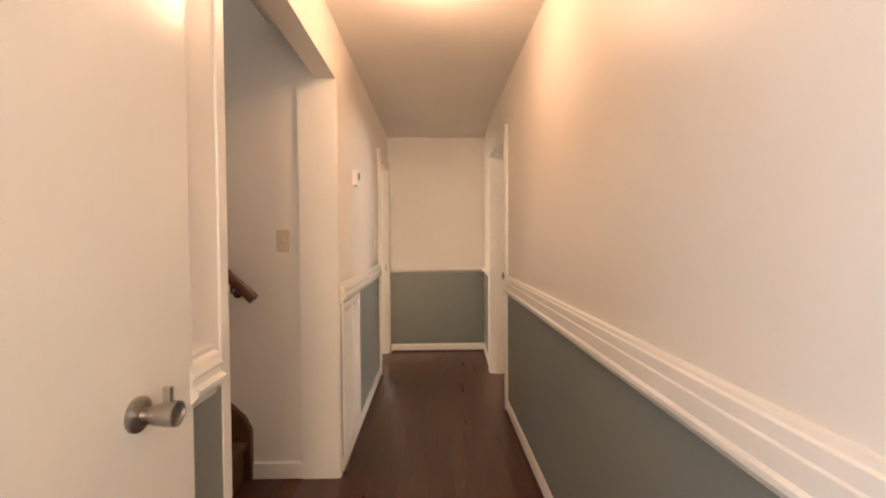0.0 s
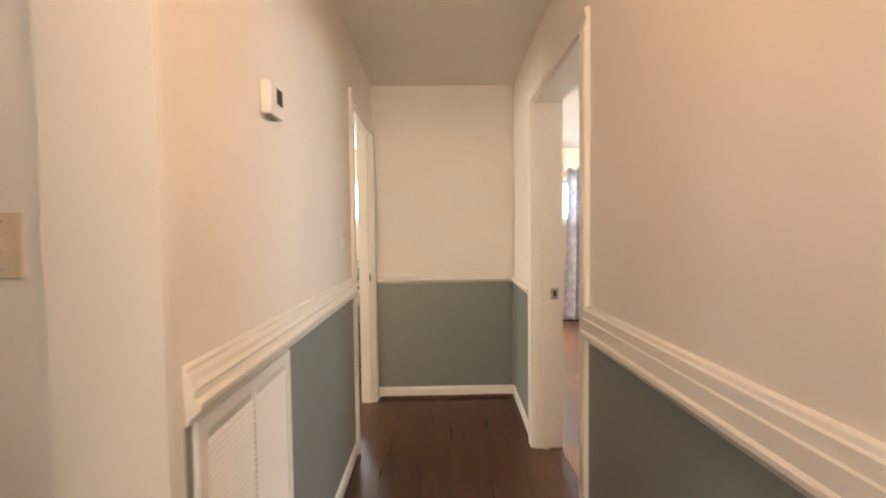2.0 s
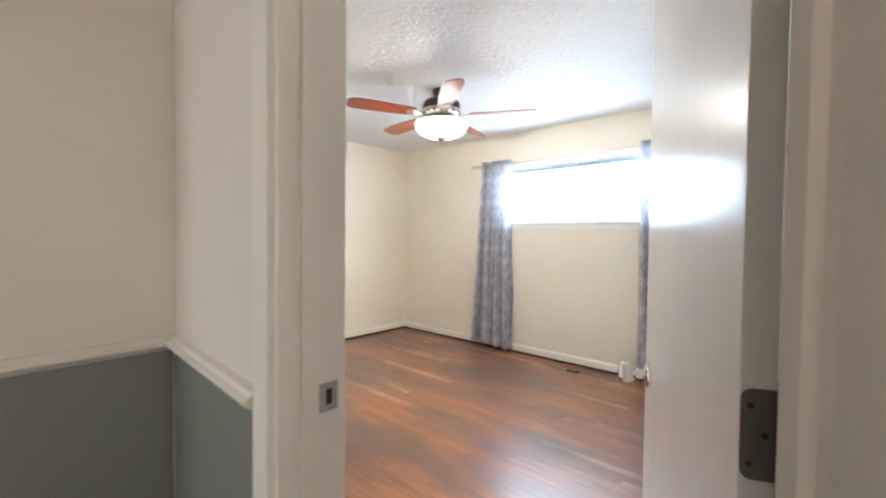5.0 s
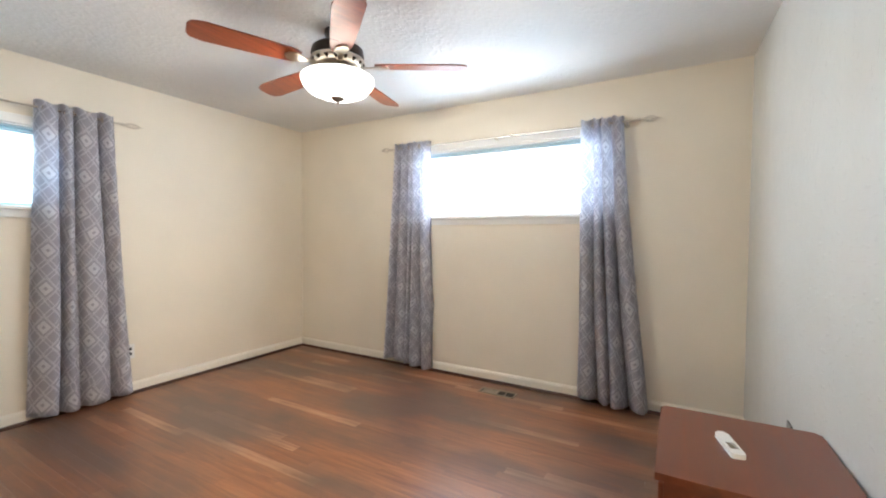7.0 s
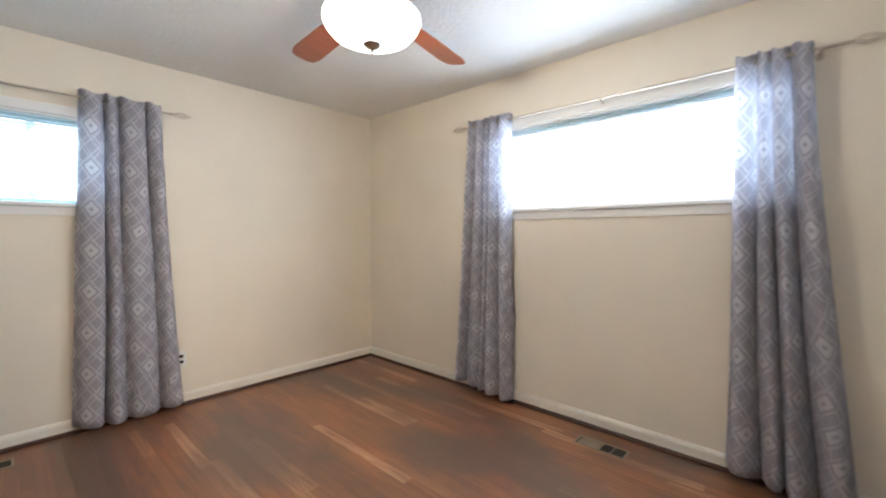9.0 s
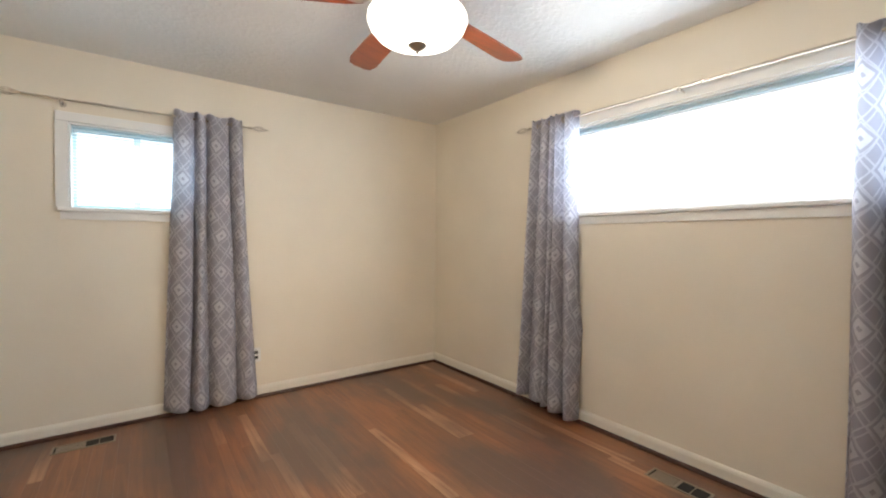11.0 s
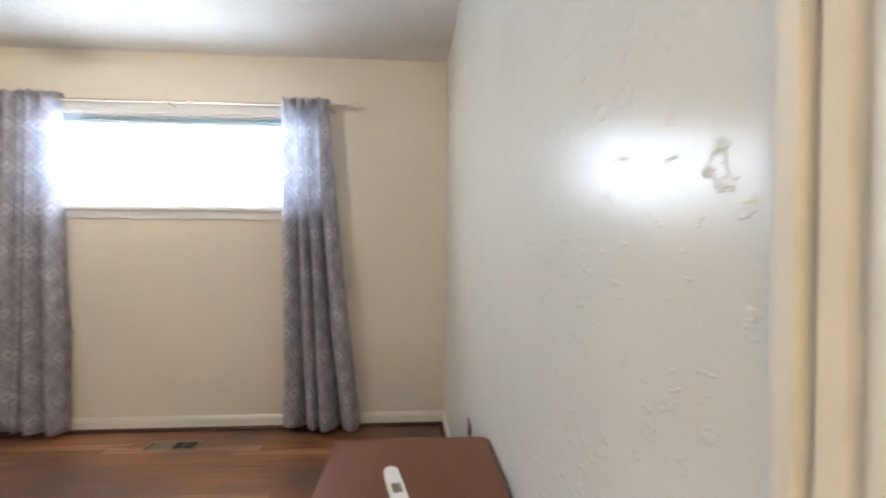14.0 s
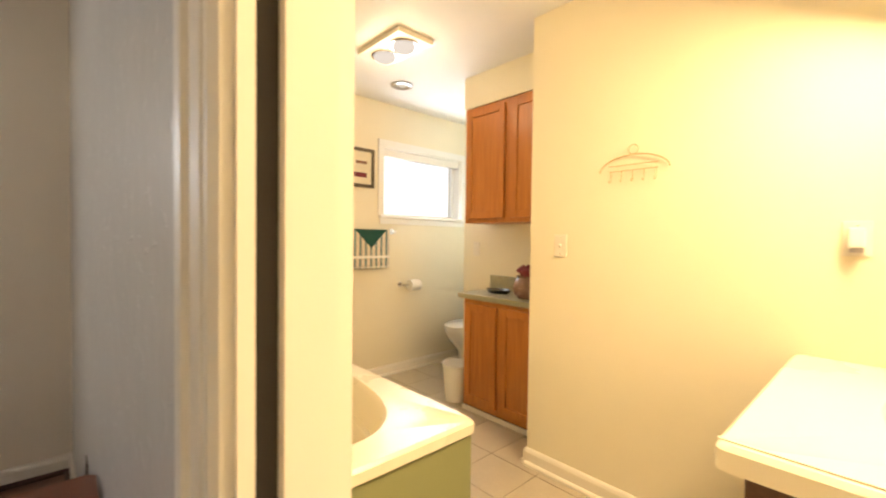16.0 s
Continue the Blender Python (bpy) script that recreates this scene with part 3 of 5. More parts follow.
# ---- windows ----
def window(name, axis, wall, a0, a1, z0, z1, out, label, room_blind=0, mullion=True, trim_proud=0.014):
    """A framed window in a wall; axis is the direction along the wall, out points outdoors (+1)."""
    w = thing(name, label, "window", kind="structure")

    def pt(a, d, z):
        return (wall + d * out, a, z) if axis == "y" else (a, wall + d * out, z)

    def slab(n, rows, mat, lab="", bevel=0.0):
        bm = bmesh.new()
        for aa, ab, d0, d1, za, zb in rows:
            p, q = pt(aa, d0, za), pt(ab, d1, zb)
            box(bm, min(p[0], q[0]), max(p[0], q[0]), min(p[1], q[1]), max(p[1], q[1]), za, zb, bevel)
        return part(n, bm, mat, w, lab)

    e = 0.03
    slab("window_frame", [(a0, a0 + e, 0.10, 0.15, z0, z1), (a1 - e, a1, 0.10, 0.15, z0, z1), (a0 + e, a1 - e, 0.10, 0.15, z0, z0 + e), (a0 + e, a1 - e, 0.10, 0.15, z1 - e, z1)], M["white"])
    if mullion:
        mid = (a0 + a1) / 2
        slab("mullion", [(mid - 0.02, mid + 0.02, 0.105, 0.145, z0 + e, z1 - e)], M["white"])
    slab("window_reveal", [(a0 + 0.001, a0 + 0.012, 0.003, 0.10, z0, z1), (a1 - 0.012, a1 - 0.001, 0.003, 0.10, z0, z1), (a0 + 0.012, a1 - 0.012, 0.003, 0.10, z1 - 0.012, z1)], M["window_trim"])
    slab("window_sill", [(a0 - 0.05, a1 + 0.05, -0.035, 0.10, z0 - 0.02, z0 + 0.004)], M["window_trim"], bevel=0.004)
    slab("apron", [(a0 - 0.04, a1 + 0.04, -trim_proud, 0.0, z0 - 0.072, z0 - 0.021)], M["window_trim"])
    slab("head_casing", [(a0 - 0.06, a1 + 0.06, -0.016, 0.0, z1, z1 + 0.06)], M["window_trim"], bevel=0.004)
    slab("side_casing", [(a0 - 0.06, a0, -0.014, 0.0, z0 + 0.005, z1)], M["window_trim"])
    slab("side_casing", [(a1, a1 + 0.06, -0.014, 0.0, z0 + 0.005, z1)], M["window_trim"])
    for k in range(2 if mullion else 1):
        m0 = a0 + e if k == 0 else (a0 + a1) / 2 + 0.02
        m1 = a1 - e if (k == 1 or not mullion) else (a0 + a1) / 2 - 0.02
        g = slab("pane", [(m0, m1, 0.122, 0.126, z0 + e, z1 - e)], M["glass"])
        g.visible_shadow = False
    return w


window("window_1", "y", EW, Y0, Y1, Z0, Z1, 1, "wide high white window, blown out by daylight", mullion=False)
window("window_2", "x", NW, X0, X1, Z0, 2.0, 1, "small high white window above bare wall")
window("window_3", "y", BATH_E, 0.30, 1.27, 1.45, 2.07, 1, "white bathroom window with a roller shade", mullion=False)
window("window_4", "x", NW, -1.10, -0.12, Z0, 2.02, 1, "small high window of the room across the hall", mullion=False)

# plain bright distance outside the windows
for n, r in (("backdrop_east", (7.5, 7.6, -3, 13, -0.4, 8)), ("backdrop_north", (-8, 7, 11, 11.1, -0.4, 8))):
    struct(n, M["outside"], [r], "bright hazy distance outside the windows", "backdrop")


def blind(axis, wall, a0, a1, z0, z1, count, pitch, label, stack):
    """A horizontal slat blind hung in a window; stack: slats pushed up under the head rail."""
    w = thing("window_blind", label, "blind")
    h = boxes("head_rail", M["blind"], [(wall + 0.03, wall + 0.07, a0, a1, z1 - 0.022, z1 - 0.002)] if axis == "y" else [(a0, a1, wall + 0.03, wall + 0.07, z1 - 0.022, z1 - 0.002)], w)
    bm = bmesh.new()
    if axis == "y":
        box(bm, -0.0125, 0.0125, -(a1 - a0) / 2, (a1 - a0) / 2, -0.0006, 0.0006)
    else:
        box(bm, -(a1 - a0) / 2, (a1 - a0) / 2, -0.0125, 0.0125, -0.0006, 0.0006)
    me = mesh_of("slat", bm, M["blind"])
    for i in range(count):
        s = new("slat", me)
        s.parent = w
        z = z1 - 0.026 - i * pitch
        s.location = (wall + 0.05, (a0 + a1) / 2, z) if axis == "y" else ((a0 + a1) / 2, wall + 0.05, z)
        tilt = radians(4 if stack else 20)
        s.rotation_euler = (0, tilt, 0) if axis == "y" else (-tilt, 0, 0)
    zb = z1 - 0.026 - count * pitch
    boxes("bottom_rail", M["blind"], [(wall + 0.038, wall + 0.062, a0, a1, zb - 0.012, zb)] if axis == "y" else [(a0, a1, wall + 0.038, wall + 0.062, zb - 0.012, zb)], w)
    return w


blind("y", EW, Y0 + 0.015, Y1 - 0.015, Z0, Z1, 5, 0.0014, "white slat blind pulled up under the window head", True)
blind("x", NW, X0 + 0.015, X1 - 0.015, Z0, 2.0, 23, 0.0215, "white slat blind let down over the small window", False)
sh = thing("roller_shade", "white roller shade over the bathroom window", "shade")
boxes("cassette", M["white"], [(BATH_E + 0.02, BATH_E + 0.08, 0.315, 1.255, 1.99, 2.055)], sh)

# ---- doors and casings ----
def frame_leg(bm, p, side, out, h=TOP):
    casing_leg(bm, CASE, p, side, out, h)


def head(bm, a, b, z, out):
    """Casing across the top of an opening."""
    a, b, out = Vector(a), Vector(b), Vector(out)
    prism(bm, [a + Vector((0, 0, z + c)) + out * o for c, o in CASE], b - a)


d1 = thing("door_1", "white painted bedroom door frame with worn moulded casing", "door frame", kind="structure")
for nm, y, s in (("casing", DOOR_S, -1), ("casing", DOOR_N, 1)):
    bm = bmesh.new()
    frame_leg(bm, (RW, y, 0), (0, s, 0), (-1, 0, 0))
    part(nm, bm, M["trim"], d1)
bm = bmesh.new()
head(bm, (RW, DOOR_S - 0.064, 0), (RW, 4.164, 0), TOP, (-1, 0, 0))
part("head_casing", bm, M["trim"], d1)
bm = bmesh.new()
frame_leg(bm, (WW, 4.10, 0), (0, 1, 0), (1, 0, 0))
part("casing", bm, M["trim"], d1)
bm = bmesh.new()
head(bm, (WW, 3.275, 0), (WW, 4.164, 0), TOP, (1, 0, 0))
part("head_casing", bm, M["trim"], d1)
for y0, y1 in ((DOOR_S - 0.004, DOOR_S + 0.001), (4.088, 4.10)):
    boxes("jamb", M["trim"], [(RW - 0.001, WW + 0.001, y0, y1, 0, TOP - 0.012)], d1)
boxes("head_jamb", M["trim"], [(RW - 0.001, WW + 0.001, DOOR_S, DOOR_N, TOP - 0.012, TOP)], d1)
for y0, y1 in ((DOOR_S + 0.001, DOOR_S + 0.004), (4.076, 4.088)):
    boxes("door_stop", M["trim"], [(RW + 0.05, RW + 0.085, y0, y1, 0, TOP - 0.024)], d1)
st = boxes("strike_plate", M["steel"], [(RW + 0.096, RW + 0.142, 4.0860, 4.0885, 0.885, 0.950)], d1, "worn steel strike plate")
boxes("strike_hole", M["dark"], [(RW + 0.112, RW + 0.127, 4.0850, 4.0863, 0.900, 0.935)], d1)

# the bedroom door, standing most of the way open
dl = thing("bedroom_door", "glossy white flush bedroom door standing open", "door", (1.203, 3.317, 0))
dl.rotation_euler = (0, 0, radians(23.2))
DLEN = 0.65
slab = boxes("door_leaf", M["door"], [(0, DLEN, -0.0175, 0.0175, 0.012, 2.015)], dl, bevel=0.002)
bm = bmesh.new()
lathe(bm, [(0.031, 0.0175), (0.031, 0.022), (0.026, 0.027), (0.012, 0.030), (0.012, 0.048), (0.021, 0.056), (0.027, 0.068), (0.027, 0.080), (0.020, 0.088), (0.006, 0.090)], (DLEN - 0.055, 0, 0.945), 28, "Y")
part("door_knob", bm, M["chrome"], dl, "polished chrome door knob", True)
boxes("latch_plate", M["steel"], [(DLEN - 0.001, DLEN + 0.0015, -0.012, 0.012, 0.925, 0.985)], dl)
for z in (0.20, 1.020, 1.78):
    bm = bmesh.new()
    ring = []
    for cy, cz, a0 in ((-0.0165, z, None), (0.0055, z + 0.011, 270), (0.0055, z + 0.089, 0), (-0.0165, z + 0.1, None)):
        if a0 is None:
            ring.append((-0.0025, cy, cz))
            continue
        for q in range(5):
            t = radians(a0 + 90 * q / 4)
            ring.append((-0.0025, cy + 0.011 * math.cos(t), cz + 0.011 * math.sin(t)))
    prism(bm, ring, (0.003, 0, 0))
    hinge = part("hinge", bm, M["hinge"], dl, "dull steel butt hinge")
    bm = bmesh.new()
    rod(bm, (-0.006, -0.021, z), (-0.006, -0.021, z + 0.1), 0.006)
    part("hinge_pin", bm, M["hinge"], hinge, smooth=True)
    for cy, cz in ((0.008, z + 0.082), (-0.006, z + 0.05), (0.008, z + 0.018)):
        bm = bmesh.new()
        rod(bm, (-0.0034, cy, cz), (-0.002, cy, cz), 0.0035, 10)
        part("hinge_screw", bm, M["dark"], hinge)

d2 = thing("door_2", "white painted door frame of the room across the hall", "door frame", kind="structure")
for y, s in ((4.10, -1), (4.815, 1)):
    bm = bmesh.new()
    frame_leg(bm, (LW, y, 0), (0, s, 0), (1, 0, 0))
    part("casing", bm, M["trim"], d2)
bm = bmesh.new()
head(bm, (LW, 4.036, 0), (LW, 4.878, 0), TOP, (1, 0, 0))
part("head_casing", bm, M["trim"], d2)
for y0, y1 in ((4.10, 4.112), (4.803, 4.815)):
    boxes("jamb", M["trim"], [(LT - 0.001, LW + 0.001, y0, y1, 0, TOP - 0.012)], d2)
boxes("head_jamb", M["trim"], [(LT - 0.001, LW + 0.001, 4.10, 4.815, TOP - 0.012, TOP)], d2)
boxes("door_stop", M["trim"], [(LT + 0.04, LT + 0.075, 4.791, 4.803, 0, TOP - 0.012)], d2)
boxes("strike_plate", M["steel"], [(LT + 0.05, LT + 0.085, 4.8005, 4.8035, 0.925, 0.985)], d2, "worn steel strike plate")

d3 = thing("door_3", "cream pocket door frame with a dark slot into the bathroom", "door frame", kind="structure")
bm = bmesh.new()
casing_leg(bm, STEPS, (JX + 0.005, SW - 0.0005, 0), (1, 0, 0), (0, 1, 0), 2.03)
# only this leg takes the darker white, for the shade it stands in
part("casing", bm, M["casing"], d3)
bm = bmesh.new()
frame_leg(bm, (JW, SW, 0), (-0.9, 0, 0), (0, 1, 0), 2.03)
part("casing", bm, M["trim"], d3)
bm = bmesh.new()
head(bm, (JW - 0.055, SW, 0), (JX + 0.083, SW, 0), 2.03, (0, 1, 0))
part("head_casing", bm, M["trim"], d3)
bm = bmesh.new()
frame_leg(bm, (JX + 0.005, BATH_N, 0), (1, 0, 0), (0, -1, 0), 2.03)
part("casing", bm, M["trim"], d3)
boxes("jamb", M["trim"], [(JX, JX + 0.015, 3.258, SW + 0.001, 0, 2.03)], d3)
boxes("jamb", M["trim"], [(JX, JX + 0.015, BATH_N - 0.001, 3.236, 0, 2.03)], d3)
boxes("jamb", M["trim"], [(JW - 0.015, JW, BATH_N - 0.004, SW + 0.004, 0, 2.03)], d3)
boxes("head_jamb", M["trim"], [(JW, JX, BATH_N - 0.004, SW + 0.004, 2.018, 2.03)], d3)
# near-black strip set in the slot in place of the shade inside it
boxes("slot_shade_strip", M["dark"], [(JX + 0.012, JX + 0.0165, 3.2365, 3.2575, 0.0, 2.03)], d3, "near-black strip for the shade in the pocket slot")

# entry closet door swung against the hall wall
cd = thing("closet_door", "cream flush door swung open against the hall wall", "door", (0.02, 1.10, 0))
boxes("door_leaf", M["door"], [(-0.035, 0, -0.80, 0, 0.012, 2.03)], cd, bevel=0.002)
lk = bmesh.new()
lathe(lk, [(0.029, 0.0), (0.029, 0.005), (0.024, 0.009), (0.011, 0.011), (0.011, 0.022), (0.017, 0.029), (0.0205, 0.051), (0.021, 0.066), (0.018, 0.067), (0.017, 0.062), (0.004, 0.061)], (0, -0.155, 0.985), 30, "X")
kn = part("lever_knob", lk, M["steel"], cd, "brushed steel knob with a thumb lever", True)
bm = bmesh.new()
box(bm, 0.044, 0.056, -0.160, -0.150, 1.004, 1.030, 0.002)
part("thumb_lever", bm, M["steel"], kn)

# ---- wainscot, rails, baseboards in the hall ----
RZ = 0.925
WT = 0.004
END_Z = 0.897
for r in ((RW - WT, RW, -1.6, DOOR_S - 0.064, 0.09, RZ - 0.056), (LW + 0.02, CORNER - 0.01, END - WT, END, 0.09, END_Z), (LW, LW + WT, 2.475, 4.036, 0.09, RZ), (LW, LW + WT, 1.10, STAIR_S - 0.035, 0.09, RZ)):
    struct("wainscot", M["grey"], [r], "grey-green painted wainscot below the chair rail", "wainscot")
bm = bmesh.new()
prism(bm, [(far_right(y) - d, y, 0.09) for y, d in ((4.164, 0), (4.164, WT), (END - WT, WT), (END - WT, 0))], (0, 0, END_Z - 0.09))
tagged(part("wainscot", bm, M["grey"]), "grey-green painted wainscot below the chair rail", "wainscot", kind="structure")


def run(name, mat, profile, runs, z, label, cat):
    top = thing(name, label, cat, kind="structure")
    for p0, p1, out in runs:
        bm = bmesh.new()
        moulding(bm, profile, (p0[0], p0[1], z), (p1[0], p1[1], z), out)
        part("length", bm, mat, top)
    return top


run("chair_rail", M["trim"], TALL, [((RW, -1.6), (RW, DOOR_S - 0.066), (-1, 0, 0))], RZ - 0.056, "white stepped chair rail on the long hallway wall", "chair rail")
run("chair_rail", M["trim"], RAIL, [((LW, 2.475), (LW, 4.034), (1, 0, 0)), ((LW, 1.09), (LW, STAIR_S - 0.075), (1, 0, 0))], RZ, "white stepped chair rail along the hallway", "chair rail")
run("chair_rail", M["trim"], THIN, [((0.034, END), (CORNER, END), (0, -1, 0)), ((far_right(4.166), 4.166), (far_right(END - 0.04), END - 0.04), (-1, 0, 0))], END_Z, "thin white chair rail at the hallway end", "chair rail")
hall_runs = [((RW, -1.6), (RW, DOOR_S - 0.066), (-1, 0, 0)), ((far_right(4.166), 4.166), (far_right(END - 0.016), END - 0.016), (-1, 0, 0)), ((0.034, END), (CORNER - 0.016, END), (0, -1, 0)), ((LW, 2.46), (LW, 4.034), (1, 0, 0)), ((LW, 0.05), (LW, STAIR_S - 0.035), (1, 0, 0))]
run("baseboard", M["trim"], BASE, hall_runs, 0.0, "white painted baseboard in the hallway", "baseboard")
run("shoe_mould", M["shoe"], SHOE, hall_runs, -0.001, "dark stained shoe moulding in the hallway", "trim")
bed_runs = [((EW, south(EW)), (EW, NW), (-1, 0, 0)), ((WW, NW), (EW - 0.016, NW), (0, -1, 0)), ((JX + 0.085, south(JX + 0.085)), (EW - 0.016, south(EW - 0.016)), (-SLOPE, 1, 0)), ((WW, 4.166), (WW, NW - 0.016), (1, 0, 0))]
run("baseboard", M["bed_trim"], BASE, bed_runs, 0.0, "cream painted baseboard in the bedroom", "baseboard")
run("shoe_mould", M["shoe"], SHOE, bed_runs, -0.001, "dark stained shoe moulding in the bedroom", "trim")
bath_runs = [((1.16, BATH_P), (3.09, BATH_P), (0, 1, 0)), ((BATH_E, 0.02), (BATH_E, 2.12), (-1, 0, 0)), ((3.09, 1.36), (3.09, BATH_P + 0.016), (1, 0, 0))]
run("baseboard", M["trim"], BASE, bath_runs, 0.0, "cream painted baseboard in the bathroom", "baseboard")
run("shoe_mould", M["trim"], [(0, 0), (0.034, 0), (0.034, 0.012), (0.026, 0.02), (0, 0.022)], bath_runs, 0.0, "white shoe moulding in the bathroom", "trim")
# trim round the stair opening
so = thing("stair_opening_trim", "cream painted boards round the stair opening", "trim", kind="structure")
boxes("corner_bead", M["trim"], [(LW - 0.02, LW + 0.006, STAIR_S - 0.035, STAIR_S + 0.005, 0, 2.11)], so, bevel=0.003)
boxes("post_board", M["trim"], [(-0.197, LW + 0.005, 2.430, 2.439, 0, 2.108)], so, bevel=0.002)
boxes("corner_bead", M["trim"], [(LW, LW + 0.006, 2.44, 2.475, 0, 2.11)], so, bevel=0.002)
boxes("head_board", M["trim"], [(LT, LW + 0.004, STAIR_S + 0.005, 2.43, 2.104, 2.110)], so)

# ---- hall things ----
gr = thing("return_air_grille", "white louvred return air grille set in the wainscot", "grille")
GY0, GY1, GZ0, GZ1 = 2.50, 2.995, 0.10, 0.922
x0 = LW + WT
boxes("grille_frame", M["white"], [(x0, x0 + 0.012, GY0, GY0 + 0.03, GZ0, GZ1), (x0, x0 + 0.012, GY1 - 0.03, GY1, GZ0, GZ1), (x0, x0 + 0.012, GY0 + 0.03, GY1 - 0.03, GZ0, GZ0 + 0.03), (x0, x0 + 0.012, GY0 + 0.03, GY1 - 0.03, GZ1 - 0.03, GZ1)], gr)
boxes("grille_back", M["casing"], [(x0, x0 + 0.002, GY0 + 0.03, GY1 - 0.03, GZ0 + 0.03, GZ1 - 0.03)], gr)
boxes("grille_bar", M["white"], [(x0 + 0.002, x0 + 0.011, GY0 + 0.245, GY0 + 0.255, GZ0 + 0.03, GZ1 - 0.03)], gr)
bm = bmesh.new()
prism(bm, [(0.003, 0, 0.006), (0.010, 0, -0.004), (0.010, 0, -0.002), (0.004, 0, 0.008)], (0, GY1 - GY0 - 0.06, 0))
louvre = mesh_of("louvre", bm, M["white"])
for i in range(48):
    o = new("louvre", louvre)
    o.parent = gr
    o.location = (x0, GY0 + 0.03, GZ0 + 0.04 + i * 0.0153)

th = thing("thermostat", "small white wall thermostat with a dark display", "thermostat")
boxes("body", M["white"], [(LW, LW + 0.030, 2.865, 2.955, 1.612, 1.704)], th, bevel=0.005)
boxes("display", M["dark"], [(LW + 0.029, LW + 0.0312, 2.905, 2.947, 1.649, 1.694)], th, "dark glass display")
boxes("switch_slide", M["vent"], [(LW + 0.006, LW + 0.024, 2.875, 2.927, 1.606, 1.613)], th)


def plate(name, label, at, out, toggle=True, mat="ivory", w=0.07, h=0.115):
    """A switch plate: out is the way the wall looks."""
    t = thing(name, label, "light switch", at)
    t.rotation_euler = (0, 0, math.atan2(out[1], out[0]))
    boxes("cover", M[mat], [(0, 0.006, -w / 2, w / 2, -h / 2, h / 2)], t, bevel=0.002)
    if toggle:
        bm = bmesh.new()
        prism(bm, [(0.006, -0.005, -0.010), (0.006, -0.005, 0.010), (0.018, -0.005, 0.012), (0.018, -0.005, 0.006)], (0, 0.010, 0))
        part("toggle", bm, M[mat], t)
    else:
        for z in (-0.02, 0.02):
            boxes("socket", M["dark"], [(0.0055, 0.0068, -0.014, 0.014, z - 0.012, z + 0.012)], t)
    for z in (-0.042, 0.042):
        bm = bmesh.new()
        rod(bm, (0.005, 0, z), (0.0075, 0, z), 0.003, 8)
        part("screw", bm, M["steel"], t)
    return t


plate("light_switch", "ivory toggle switch on the stair wall", (-0.285, 2.455, 1.265), (0, -1))
plate("light_switch", "white toggle switch beside the far room door", (LW, 3.80, 1.24), (1, 0), mat="white")
plate("light_switch", "white toggle switch on the bathroom partition", (2.90, BATH_P, 1.22), (0, 1), mat="trim")
plate("wall_outlet", "brown wall outlet without a proper cover above the dresser", (3.585, south(3.585) - 0.001, 0.415), (0, 1), False, "bronze", 0.08, 0.125)
plate("wall_outlet", "white outlet low on the wall beside the curtain", (2.90, NW, 0.34), (0, -1), False, "white")
plate("light_switch", "cream switch plate on the wall under the oak cabinet", (4.07, 0.85, 1.17), (0, 1), True, "trim")
nl = plate("wall_outlet", "white outlet with a plugged night light by the vanity", (1.815, BATH_P, 1.265), (0, 1), False, "trim")
boxes("night_light", M["white"], [(0.007, 0.04, -0.02, 0.02, -0.03, 0.035)], nl, "white night light", bevel=0.005)
boxes("night_light_base", M["steel"], [(0.007, 0.036, -0.016, 0.016, -0.045, -0.031)], nl)

# ---- stairs ----
sr = thing("staircase", "dark brown wooden stairs climbing from the hall", "stairs", kind="structure")
RISE, RUN, FX = 0.205, 0.215, -0.50
for k in range(13):
    x = FX - RUN * k
    z = RISE * (k + 1)
    boxes("tread", M["stair"], [(x - RUN - 0.01, x + 0.022, STAIR_S + 0.002, 2.425, z - 0.028, z)], sr, bevel=0.004)
    boxes("riser", M["stair"], [(x - 0.018, x, STAIR_S + 0.002, 2.425, z - RISE, z - 0.028)], sr)
bm = bmesh.new()
sl = RISE / RUN
pts = [(-0.468, 0.0), (-0.468, 0.26), (-0.50, 0.32), (-3.2, 0.32 + 2.7 * sl), (-3.2, 2.7 * sl - 0.2), (-0.70, 0.0)]
prism(bm, [(x, 2.426, z) for x, z in pts], (0, 0.028, 0))
part("skirt_board", bm, M["stair"], sr)
bm = bmesh.new()
prism(bm, [(-0.462, 2.420, 0.0), (-0.462, 2.420, 0.265), (-0.496, 2.420, 0.334), (-3.2, 2.420, 0.334 + 2.704 * sl), (-3.2, 2.420, 0.310 + 2.704 * sl), (-0.506, 2.420, 0.310), (-0.482, 2.420, 0.255), (-0.482, 2.420, 0.0)], (0, 0.034, 0))
part("skirt_cap", bm, M["stair"], sr)
boxes("baseboard_piece", M["trim"], [(-0.46, -0.197, 2.436, 2.455, 0.0, 0.085)], sr, bevel=0.004)

